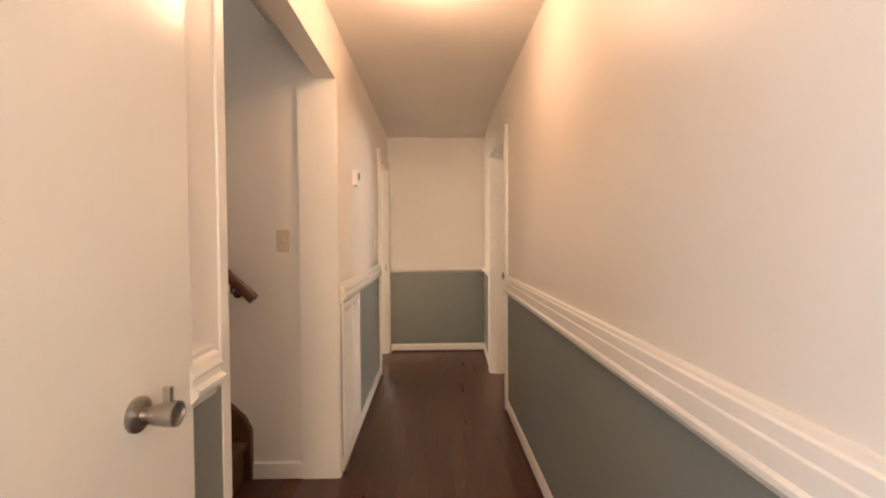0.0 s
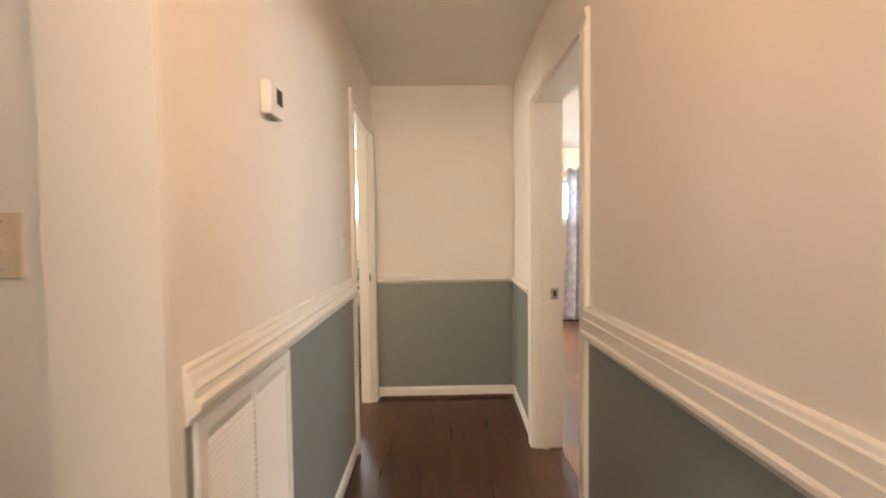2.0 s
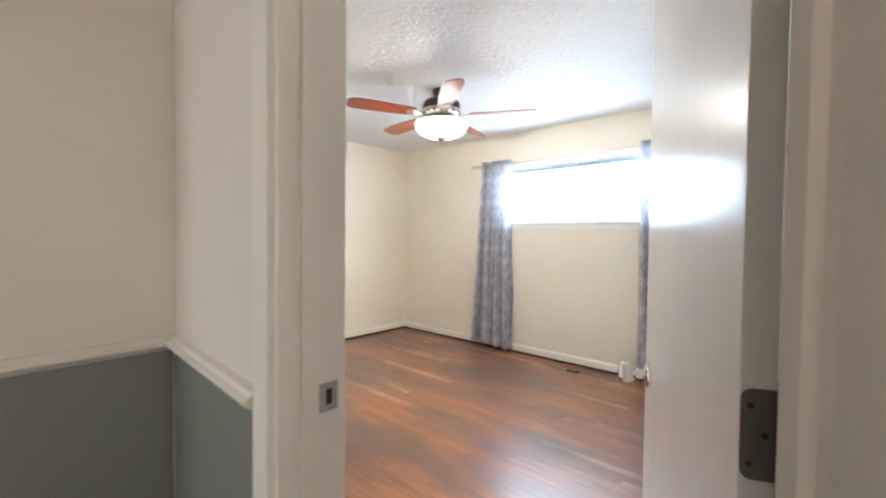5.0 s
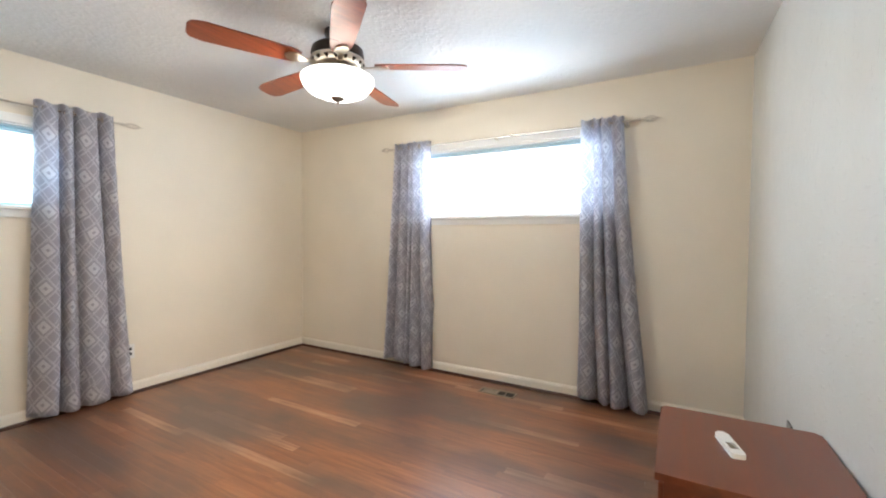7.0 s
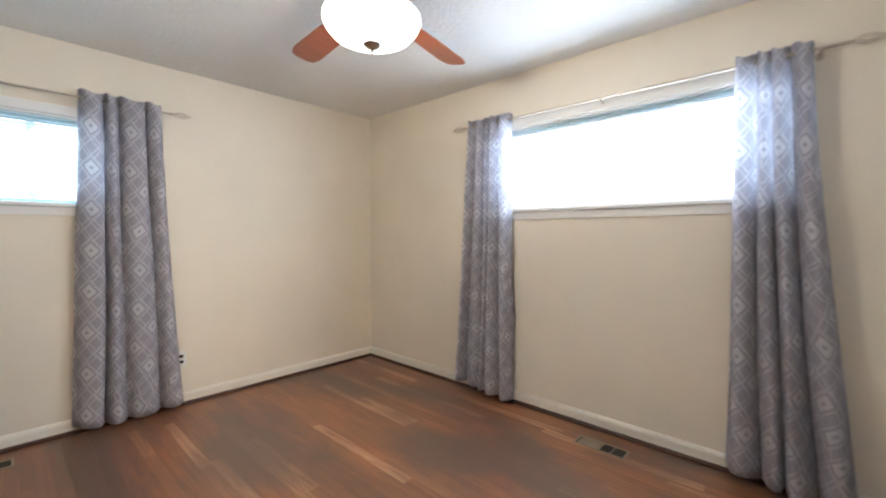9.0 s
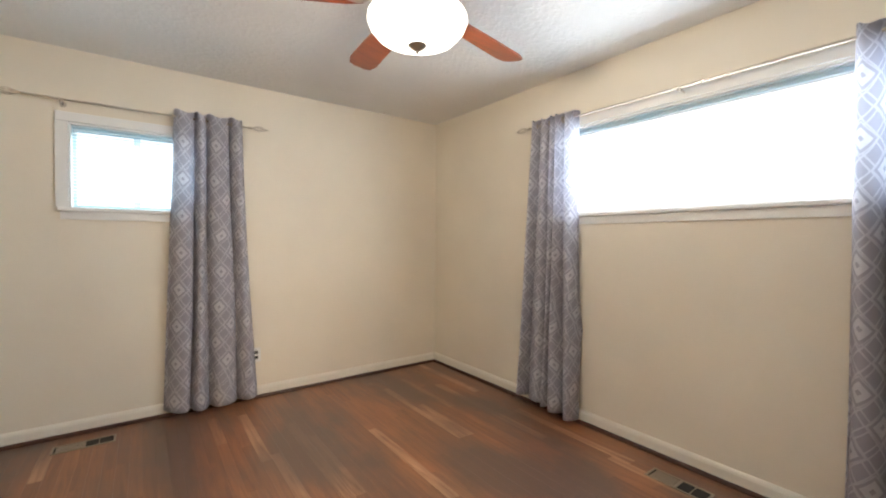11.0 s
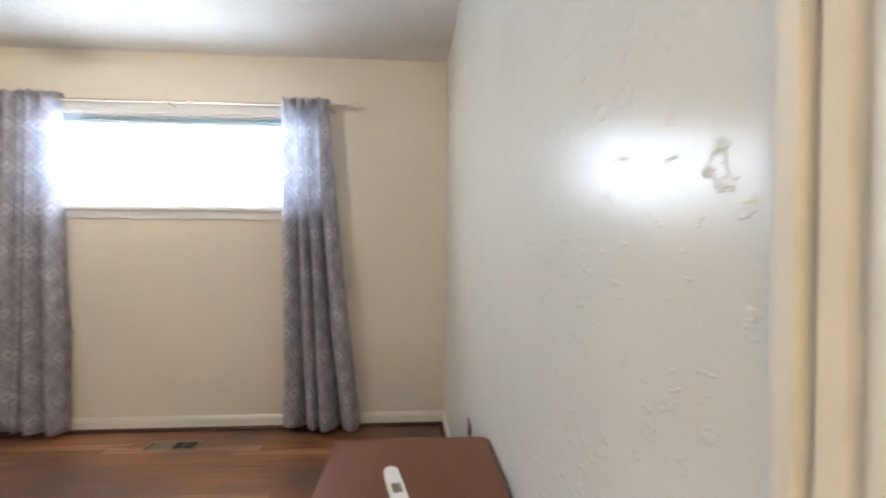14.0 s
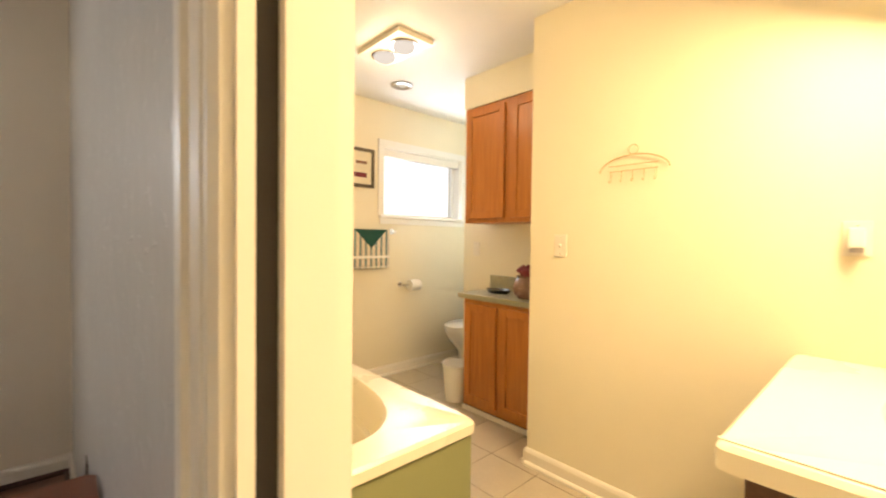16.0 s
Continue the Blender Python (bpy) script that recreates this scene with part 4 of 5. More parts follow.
hr = thing("handrail", "brown oak handrail sloping up the stair wall", "handrail")
a, b2 = Vector((-0.415, 2.385, 0.965)), Vector((-2.9, 2.385, 0.97 + 2.445 * 0.965))
bm = bmesh.new()
d = (b2 - a).normalized()
up = Vector((0, 1, 0)).cross(d) * 1.0
ring = []
for ang in range(12):
    t = 2 * math.pi * ang / 12
    ring.append(a + Vector((0, 1, 0)) * 0.022 * math.cos(t) + up * 0.030 * math.sin(t))
prism(bm, ring, b2 - a)
part("rail", bm, M["rail"], hr, smooth=True)
for f in (0.045, 0.42, 0.8):
    p = a.lerp(b2, f)
    bm = bmesh.new()
    rod(bm, p - Vector((0, 0, 0.03)), p + Vector((0, 0, -0.075)), 0.006, 10)
    rod(bm, p + Vector((0, 0, -0.07)), (p.x, 2.455, p.z - 0.085), 0.006, 10)
    rod(bm, (p.x, 2.449, p.z - 0.085), (p.x, 2.455, p.z - 0.085), 0.024, 16)
    part("bracket", bm, M["bronze"], hr, smooth=True)

# hall ceiling lamp
hl = thing("ceiling_lamp", "small round hallway ceiling lamp", "ceiling lamp")
bm = bmesh.new()
lathe(bm, [(0.12, HALL_CEIL - 0.001), (0.12, HALL_CEIL - 0.02), (0.10, HALL_CEIL - 0.03)], (0.52, 2.0, 0), 28)
part("base", bm, M["nickel"], hl, smooth=True)

# ---- room across the hall ----
tb = thing("low_cabinet", "low black lacquered cabinet with a glossy top", "cabinet")
boxes("body", M["black"], [(-1.30, -0.22, 5.18, 6.05, 0.06, 0.49)], tb, bevel=0.004)
boxes("top", M["black"], [(-1.33, -0.19, 5.15, 6.08, 0.49, 0.52)], tb, bevel=0.005)
for x in (-1.25, -0.27):
    for y in (5.24, 6.0):
        boxes("leg", M["black"], [(x - 0.02, x + 0.02, y - 0.02, y + 0.02, 0.0, 0.06)], tb)


def plant(at):
    t = thing("potted_plant", "leafy green houseplant in a brown pot", "plant", at)
    bm = bmesh.new()
    lathe(bm, [(0.11, 0.0), (0.15, 0.26), (0.165, 0.30), (0.15, 0.30), (0.14, 0.26), (0.02, 0.25)], (0, 0, 0), 24)
    part("pot", bm, M["pot"], t, smooth=True)
    rng = random.Random(4)
    tips = []
    for k in range(6):
        bm = bmesh.new()
        p = Vector((rng.uniform(-0.05, 0.05), rng.uniform(-0.05, 0.05), 0.25))
        lean = Vector((rng.uniform(-0.5, 0.5), rng.uniform(-0.5, 0.5), 1.0))
        for s in range(5):
            q = p + lean * 0.13 + Vector((rng.uniform(-0.03, 0.03), rng.uniform(-0.03, 0.03), 0))
            rod(bm, p, q, 0.010 - s * 0.0012, 7, 0.009 - s * 0.0012)
            p = q
            tips.append(p.copy())
        part("stem", bm, M["stem"], t)
    bm = bmesh.new()
    for p in tips:
        for j in range(8):
            a = rng.uniform(0, 2 * math.pi)
            d = Vector((math.cos(a), math.sin(a), rng.uniform(-0.35, 0.5))).normalized()
            side = d.cross(Vector((0, 0, 1))).normalized()
            ln, wd = rng.uniform(0.14, 0.26), rng.uniform(0.012, 0.022)
            m1 = p + d * ln * 0.5 + Vector((0, 0, 0.015))
            tip = p + d * ln - Vector((0, 0, rng.uniform(0.02, 0.08)))
            v = [bm.verts.new(c) for c in (p, m1 + side * wd, tip, m1 - side * wd, m1 + Vector((0, 0, -0.006)))]
            for f in ((0, 1, 4), (1, 2, 4), (2, 3, 4), (3, 0, 4)):
                bm.faces.new([v[i] for i in f])
    part("foliage", bm, M["leaf"], t)
    return t


plant((-0.62, 6.85, 0.0))

# ---- bedroom: ceiling fan ----
FX0, FY0 = 3.11, 5.50
fan = thing("ceiling_fan", "dark bronze ceiling fan with cherry blades and a lit glass bowl", "ceiling fan", (FX0, FY0, 0))
bm = bmesh.new()
lathe(bm, [(0.075, CEIL), (0.075, CEIL - 0.025), (0.06, CEIL - 0.055), (0.035, CEIL - 0.065), (0.035, 2.375)], (0, 0, 0), 28)
part("canopy", bm, M["bronze"], fan, smooth=True)
bm = bmesh.new()
lathe(bm, [(0.06, 2.385), (0.115, 2.378), (0.145, 2.355), (0.152, 2.32), (0.150, 2.300)], (0, 0, 0), 36)
part("motor_housing", bm, M["bronze"], fan, smooth=True)
bm = bmesh.new()
lathe(bm, [(0.150, 2.299), (0.156, 2.290), (0.148, 2.265), (0.125, 2.245), (0.10, 2.238)], (0, 0, 0), 36)
hb = part("filigree_band", bm, M["nickel"], fan, "pierced antique nickel band", True)
for i in range(18):
    t = 2 * math.pi * i / 18
    bm = bmesh.new()
    rod(bm, (0.138 * math.cos(t), 0.138 * math.sin(t), 2.268), (0.154 * math.cos(t), 0.154 * math.sin(t), 2.274), 0.011, 10)
    part("piercing", bm, M["bronze"], hb)
bm = bmesh.new()
lathe(bm, [(0.085, 2.238), (0.09, 2.222), (0.165, 2.212), (0.172, 2.200), (0.168, 2.195)], (0, 0, 0), 36)
part("light_fitter", bm, M["nickel"], fan, smooth=True)
bm = bmesh.new()
lathe(bm, [(0.185, 2.203), (0.206, 2.192), (0.208, 2.176), (0.196, 2.146), (0.165, 2.112), (0.11, 2.088), (0.03, 2.078)], (0, 0, 0), 44)
bowl = part("glass_bowl", bm, M["bowl_glow"], fan, "lit frosted glass bowl", True)
bowl.visible_shadow = False
bm = bmesh.new()
lathe(bm, [(0.038, 2.086), (0.040, 2.078), (0.028, 2.066), (0.012, 2.060), (0.006, 2.056), (0.009, 2.050), (0.004, 2.043)], (0, 0, 0), 24)
part("finial", bm, M["nickel"], fan, smooth=True)
for i in range(5):
    t = radians(12 + 72 * i)
    c, s = math.cos(t), math.sin(t)
    turn = Matrix.Rotation(t, 4, "Z") @ Matrix.Translation((0, 0, 2.262)) @ Matrix.Rotation(radians(11), 4, "X")
    bm = bmesh.new()
    outline = [(0.22, -0.045), (0.28, -0.060), (0.45, -0.070), (0.68, -0.076), (0.735, -0.062), (0.752, -0.032), (0.752, 0.032), (0.735, 0.062), (0.68, 0.076), (0.45, 0.070), (0.28, 0.060), (0.22, 0.045)]
    prism(bm, [(x, y, -0.004) for x, y in outline], (0, 0, 0.008))
    bmesh.ops.transform(bm, matrix=turn, verts=bm.verts)
    bl = part("blade", bm, M["blade"], fan)
    bm = bmesh.new()
    prism(bm, [(x, y, -0.012) for x, y in ((0.13, -0.018), (0.19, -0.014), (0.24, -0.040), (0.285, -0.030), (0.30, 0.0), (0.285, 0.030), (0.24, 0.040), (0.19, 0.014), (0.13, 0.018))], (0, 0, 0.007))
    bmesh.ops.transform(bm, matrix=turn, verts=bm.verts)
    part("blade_iron", bm, M["nickel"], bl, "cast nickel blade bracket")

# ---- curtains and rods ----
RODZ = 2.118


def run_u(row_u, p):
    """The cloth's own width so far along a row of folds."""
    u = 0.0 if not row_u else row_u[-1][0] + (Vector(p) - row_u[-1][1]).length
    row_u.append((u, Vector(p)))
    return u


def curtain(axis, line, a_top, a_bot, z_top, z_bot, folds, seed, label):
    """A pleated panel along a rod. a_top, a_bot: its ends along the wall at top and foot."""
    rng = random.Random(seed)
    bm = bmesh.new()
    uvl = bm.loops.layers.uv.new("UVMap")
    nu, nv = folds * 16, 46
    ph = [rng.uniform(-0.5, 0.5) for _ in range(folds + 2)]
    am = [rng.uniform(0.75, 1.25) for _ in range(folds + 2)]
    grid = []
    for j in range(nv + 1):
        f = j / nv
        z = z_top + (z_bot - z_top) * f
        row, row_u = [], []
        for i in range(nu + 1):
            s = i / nu
            k = folds * (s + 0.055 * math.sin(3 * math.pi * s + seed) * math.sin(math.pi * s))
            idx = int(min(folds, k))
            lo = a_top[0] + (a_top[1] - a_top[0]) * s
            hi = a_bot[0] + (a_bot[1] - a_bot[0]) * s
            ease = f ** 1.3
            along = lo + (hi - lo) * ease
            amp = (0.058 + 0.004 * f) * (am[idx] * (1 - (k - idx)) + am[min(idx + 1, folds + 1)] * (k - idx))
            w = abs(math.sin(math.pi * (k + 0.06 * f * math.sin(3 * f + seed))))
            dep = amp * (2.0 * w ** 0.42 - 1.2) * (0.8 + 0.5 * f) + 0.012 * f * math.sin(5.0 * s + 3 * f + seed)
            along += 0.010 * f * math.sin(2 * math.pi * k * 0.5 + seed + 4 * f)
            dz = 0.012 * math.sin(math.pi * k * 2 + 1) * (1 - f) + (0.018 * math.sin(3 * s + seed) * f)
            p = (line - dep, along, z + dz) if axis == "y" else (along, line - dep, z + dz)
            row.append((bm.verts.new(p), run_u(row_u, p), z))
        grid.append(row)
    for j in range(nv):
        for i in range(nu):
            q = (grid[j][i], grid[j][i + 1], grid[j + 1][i + 1], grid[j + 1][i])
            fc = bm.faces.new([v[0] for v in q])
            for lp, v in zip(fc.loops, q):
                lp[uvl].uv = (v[1], v[2])
    top = thing("curtain", label, "curtain", group="bedroom curtains")
    me = bpy.data.meshes.new("cloth")
    bm.to_mesh(me)
    bm.free()
    me.materials.append(M["curtain"])
    smooth_mesh(me, 80)
    ob = new("cloth", me)
    ob.parent = top
    mod = ob.modifiers.new("thickness", "SOLIDIFY")
    mod.thickness = 0.0012
    for i in range(folds * 2):
        s = (i + 0.5) / (folds * 2)
        al = a_top[0] + (a_top[1] - a_top[0]) * s
        bm = bmesh.new()
        p = (line, al, RODZ) if axis == "y" else (al, line, RODZ)
        lathe(bm, [(0.017, -0.002), (0.024, -0.002), (0.024, 0.002), (0.017, 0.002)], p, 16, "Y" if axis == "y" else "X")
        part("grommet", bm, M["nickel"], top)
    return top


RX, RY = EW - 0.075, NW - 0.075
curtain("y", RX, (6.16, 5.79), (6.30, 5.73), RODZ + 0.042, 0.05, 5, 1, "grey lattice patterned curtain bunched at the window side")
curtain("y", RX, (4.42, 4.12), (4.42, 3.92), RODZ + 0.042, 0.04, 4, 2, "grey lattice patterned curtain beside the bright window")
curtain("x", RY, (2.36, 2.80), (2.28, 2.90), RODZ + 0.042, 0.05, 4, 3, "grey lattice patterned curtain over the small window's side")


def curtain_rod(axis, line, a0, a1, brackets, label, both=True):
    t = thing("curtain_rod", label, "curtain rod")

    def pt(a, d=0.0, z=0.0):
        return Vector((line + d, a, RODZ + z)) if axis == "y" else Vector((a, line + d, RODZ + z))

    bm = bmesh.new()
    rod(bm, pt(a0), pt((a0 + a1) / 2 + 0.02), 0.0075, 14)
    part("rod", bm, M["nickel"], t, smooth=True)
    bm = bmesh.new()
    rod(bm, pt((a0 + a1) / 2), pt(a1), 0.0060, 14)
    part("rod", bm, M["nickel"], t, smooth=True)
    for a, s in ((a0, -1), (a1, 1)):
        bm = bmesh.new()
        rod(bm, pt(a), pt(a + s * 0.02), 0.010, 12)
        for k in range(6):
            ph = math.pi * k / 3
            last = None
            for j in range(9):
                f = j / 8
                r = 0.020 * math.sin(math.pi * f)
                tw = ph + 1.6 * f
                p = pt(a + s * (0.02 + 0.11 * f), r * math.cos(tw), r * math.sin(tw))
                if last is not None:
                    rod(bm, last, p, 0.0022, 6)
                last = p
        rod(bm, pt(a + s * 0.125), pt(a + s * 0.150), 0.004, 8, 0.001)
        part("finial", bm, M["nickel"], t, "twisted wire finial", True)
    for a in brackets:
        bm = bmesh.new()
        rod(bm, pt(a, 0, -0.014), pt(a, 0.070, -0.014), 0.005, 10)
        rod(bm, pt(a, 0.068, -0.014), pt(a, 0.0748, -0.014), 0.018, 14)
        rod(bm, pt(a, 0, -0.022), pt(a, 0, -0.005), 0.011, 12)
        part("bracket", bm, M["nickel"], t, smooth=True)
    return t


curtain_rod("y", RX, 4.02, 6.19, (4.10, 5.11, 6.12), "thin nickel curtain rod with wire finials over the wide window")
curtain_rod("x", RY, 1.62, 2.84, (1.78, 2.76), "thin nickel curtain rod with wire finials over the small window")

# ---- dresser, remote, vents ----
dr = thing("dresser", "low reddish brown wooden dresser against the glossy wall", "dresser")
bm = bmesh.new()
prism(bm, [(2.64, 3.31, 0.575), (3.175, 3.31, 0.575), (3.195, 3.33, 0.575), (3.195, 3.785, 0.575), (3.175, 3.805, 0.575), (2.64, 3.805, 0.575)], (0, 0, 0.022))
part("top", bm, M["dresser"], dr)
boxes("body", M["dresser"], [(2.66, 3.175, 3.33, 3.782, 0.07, 0.574)], dr)
for k in range(2):
    boxes("drawer_front", M["dresser"], [(2.68, 3.155, 3.782, 3.797, 0.10 + 0.235 * k, 0.315 + 0.235 * k)], dr, bevel=0.004)
for x in (2.70, 3.135):
    for y in (3.40, 3.74):
        boxes("foot", M["dresser"], [(x - 0.025, x + 0.025, y - 0.025, y + 0.025, 0.0, 0.07)], dr)
rm = thing("remote_control", "white remote control lying on the dresser", "remote", (2.922, 3.600, 0.598))
rm.rotation_euler = (0, 0, radians(14))
bm = bmesh.new()
prism(bm, [(-0.080, -0.014, 0), (-0.072, -0.020, 0), (0.066, -0.019, 0), (0.080, -0.008, 0), (0.080, 0.008, 0), (0.066, 0.019, 0), (-0.072, 0.020, 0), (-0.080, 0.014, 0)], (0, 0, 0.016))
part("case", bm, M["white"], rm)
boxes("keypad", M["steel"], [(-0.045, -0.005, -0.012, 0.012, 0.016, 0.0172)], rm, "grey keypad")


def floor_vent(at, turn, label):
    v = thing("floor_vent", label, "floor vent", at)
    v.rotation_euler = (0, 0, radians(turn))
    boxes("vent_frame", M["vent"], [(-0.15, 0.15, -0.055, -0.045, 0, 0.005), (-0.15, 0.15, 0.045, 0.055, 0, 0.005), (-0.15, -0.14, -0.045, 0.045, 0, 0.005), (0.14, 0.15, -0.045, 0.045, 0, 0.005), (-0.006, 0.006, -0.045, 0.045, 0, 0.005)], v)
    boxes("vent_well", M["dark"], [(-0.14, 0.14, -0.045, 0.045, 0.0, 0.001)], v)
    bm = bmesh.new()
    box(bm, -0.002, 0.002, -0.044, 0.044, 0.001, 0.004)
    me = mesh_of("vane", bm, M["vent"])
    for i in range(24):
        o = new("vane", me)
        o.parent = v
        x = -0.13 + i * 0.0054 if i < 23 else 0.07
        o.location = (x, 0, 0)
        if x < 0:
            o.rotation_euler = (0, radians(55), 0)
    return v


floor_vent((4.42, 5.01, 0.0005), -90, "tan metal floor vent with half its vanes open")
floor_vent((1.88, 7.33, 0.0005), 0, "tan metal floor vent below the small window")

# ---- bathroom ----
def ring_mesh(bm, rings, closed_top=False, closed_bottom=True):
    vs = [[bm.verts.new(p) for p in r] for r in rings]
    k = len(vs[0])
    for u, v in zip(vs, vs[1:]):
        for i in range(k):
            bm.faces.new((u[i], u[(i + 1) % k], v[(i + 1) % k], v[i]))
    if closed_bottom:
        bm.faces.new(vs[-1])
    if closed_top:
        bm.faces.new(vs[0][::-1])


TX0, TX1, TY0, TY1, TZ = 2.85, 4.80, 2.14, BATH_N - 0.01, 0.52


def rect_ring(x0, x1, y0, y1, z, n=64, power=8.0):
    out = []
    cx, cy, hx, hy = (x0 + x1) / 2, (y0 + y1) / 2, (x1 - x0) / 2, (y1 - y0) / 2
    for i in range(n):
        t = 2 * math.pi * i / n
        c, s = math.cos(t), math.sin(t)
        out.append((cx + hx * math.copysign(abs(c) ** (2 / power), c), cy + hy * math.copysign(abs(s) ** (2 / power), s), z))
    return out


tub = thing("bathtub", "cream jetted bathtub with an oval basin and a green side panel", "bathtub")
bm = bmesh.new()
ring_mesh(bm, [rect_ring(TX0, TX1, TY0, TY1, TZ - 0.05, power=40), rect_ring(TX0, TX1, TY0, TY1, TZ - 0.012, power=40), rect_ring(TX0 + 0.012, TX1 - 0.012, TY0 + 0.012, TY1 - 0.012, TZ, power=40),
               rect_ring(TX0 + 0.15, TX1 - 0.15, TY0 + 0.12, TY1 - 0.10, TZ, power=2.6), rect_ring(TX0 + 0.17, TX1 - 0.17, TY0 + 0.14, TY1 - 0.12, TZ - 0.02, power=2.6),
               rect_ring(TX0 + 0.20, TX1 - 0.20, TY0 + 0.16, TY1 - 0.14, TZ - 0.16, power=2.6), rect_ring(TX0 + 0.23, TX1 - 0.23, TY0 + 0.18, TY1 - 0.16, TZ - 0.17, power=2.6),
               rect_ring(TX0 + 0.32, TX1 - 0.30, TY0 + 0.24, TY1 - 0.22, TZ - 0.40, power=2.6), rect_ring(TX0 + 0.5, TX1 - 0.5, TY0 + 0.35, TY1 - 0.33, TZ - 0.42, power=2.4)])
part("basin", bm, M["acrylic"], tub, smooth=True)
boxes("side_panel", M["green"], [(TX0 + 0.02, TX0 + 0.035, TY0 + 0.02, TY1, 0, TZ - 0.045), (TX0 + 0.035, TX1, TY0 + 0.02, TY0 + 0.035, 0, TZ - 0.045)], tub, "olive green side panel")
bm = bmesh.new()
rod(bm, (3.135, 2.62, 0.30), (3.155, 2.62, 0.30), 0.025, 18)
part("jet", bm, M["chrome"], tub)


def oak_door(parent, x0, x1, z0, z1, y, knob=None):
    """A framed oak cabinet door looking north: rails, stiles and a recessed panel."""
    f = 0.052
    bm = bmesh.new()
    for r in ((x0, x0 + f, z0, z1), (x1 - f, x1, z0, z1), (x0 + f, x1 - f, z0, z0 + f), (x0 + f, x1 - f, z1 - f, z1)):
        box(bm, r[0], r[1], y, y + 0.019, r[2], r[3], 0.003)
    d = part("cabinet_door", bm, M["oak"], parent)
    boxes("panel", M["oak"], [(x0 + f - 0.002, x1 - f + 0.002, y + 0.002, y + 0.010, z0 + f - 0.002, z1 - f + 0.002)], d)
    return d


bc = thing("base_cabinet", "honey oak bathroom base cabinet with two panelled doors", "cabinet")
boxes("body", M["oak"], [(3.10, 3.86, 0.86, 1.20, 0.035, 0.815)], bc)
boxes("toe_kick", M["dark"], [(3.10, 3.86, 0.86, 1.18, 0.0, 0.034)], bc)
boxes("toe_strip", M["trim"], [(3.10, 3.86, 1.201, 1.214, 0.0, 0.03)], bc)
oak_door(bc, 3.545, 3.835, 0.075, 0.785, 1.201)
oak_door(bc, 3.125, 3.505, 0.075, 0.785, 1.201)
ct = thing("countertop", "grey-green laminate countertop with a low backsplash", "countertop")
boxes("slab", M["counter"], [(3.095, 3.90, 0.852, 1.235, 0.818, 0.855)], ct, bevel=0.005)
boxes("backsplash", M["counter"], [(3.095, 3.90, 0.851, 0.871, 0.855, 0.965)], ct)
uc = thing("wall_cabinet", "honey oak bathroom wall cabinet with two panelled doors", "cabinet")
boxes("body", M["oak"], [(3.10, 3.94, 0.852, 1.12, 1.37, 2.224)], uc)
oak_door(uc, 3.56, 3.92, 1.40, 2.20, 1.121)
oak_door(uc, 3.13, 3.50, 1.40, 2.20, 1.121)
for z in (1.48, 2.09):
    boxes("hinge", M["nickel"], [(3.921, 3.929, 1.121, 1.128, z, z + 0.05)], uc)
bw = thing("soap_dish", "dark blue oval dish on the countertop", "dish", (3.68, 1.03, 0.855))
bm = bmesh.new()
ring_mesh(bm, [[(0.085 * math.cos(t), 0.045 * math.sin(t), 0.0) for t in np.linspace(0, 2 * math.pi, 24, endpoint=False)], [(0.11 * math.cos(t), 0.06 * math.sin(t), 0.03) for t in np.linspace(0, 2 * math.pi, 24, endpoint=False)],
               [(0.10 * math.cos(t), 0.052 * math.sin(t), 0.03) for t in np.linspace(0, 2 * math.pi, 24, endpoint=False)], [(0.07 * math.cos(t), 0.034 * math.sin(t), 0.010) for t in np.linspace(0, 2 * math.pi, 24, endpoint=False)]], True)
part("bowl", bm, M["black"], bw, smooth=True)
vs = thing("vase", "mottled brown pottery vase of dried red flowers", "vase", (3.39, 1.10, 0.855))
bm = bmesh.new()
lathe(bm, [(0.045, 0.0), (0.075, 0.03), (0.085, 0.075), (0.07, 0.12), (0.055, 0.14), (0.062, 0.155), (0.055, 0.155), (0.048, 0.14), (0.01, 0.10)], (0, 0, 0), 24)
part("body", bm, M["vase"], vs, smooth=True)
rng = random.Random(9)
for k in range(14):
    bm = bmesh.new()
    c = Vector((rng.uniform(-0.06, 0.06), rng.uniform(-0.06, 0.06), rng.uniform(0.165, 0.22)))
    bmesh.ops.create_icosphere(bm, subdivisions=2, radius=rng.uniform(0.018, 0.027), matrix=Matrix.Translation(c))
    for v in bm.verts:
        v.co += (v.co - c) * noise.noise(v.co * 60) * 0.9
    rod(bm, (0, 0, 0.13), c, 0.002, 5)
    part("flower", bm, M["flower"], vs)

# vanity
va = thing("vanity", "cream moulded vanity top on a brown cabinet", "vanity")
VX0, VX1, VY0, VY1, VZ = 1.165, 1.965, BATH_P + 0.002, 2.44, 0.86
bm = bmesh.new()
ring_mesh(bm, [rect_ring(VX0, VX1, VY0, VY1, VZ - 0.05, power=40), rect_ring(VX0, VX1, VY0, VY1, VZ - 0.010, power=40), rect_ring(VX0 + 0.010, VX1 - 0.010, VY0 + 0.004, VY1 - 0.010, VZ, power=40),
               rect_ring(VX0 + 0.12, VX1 - 0.22, VY0 + 0.22, VY1 - 0.20, VZ, power=2.3), rect_ring(VX0 + 0.14, VX1 - 0.24, VY0 + 0.24, VY1 - 0.22, VZ - 0.02, power=2.3),
               rect_ring(VX0 + 0.22, VX1 - 0.32, VY0 + 0.32, VY1 - 0.30, VZ - 0.13, power=2.3)])
part("top", bm, M["acrylic"], va, smooth=True)
boxes("drip_edge", M["acrylic"], [(VX0, VX1 - 0.004, VY1 - 0.03, VY1 - 0.022, VZ, VZ + 0.004)], va, bevel=0.0015)
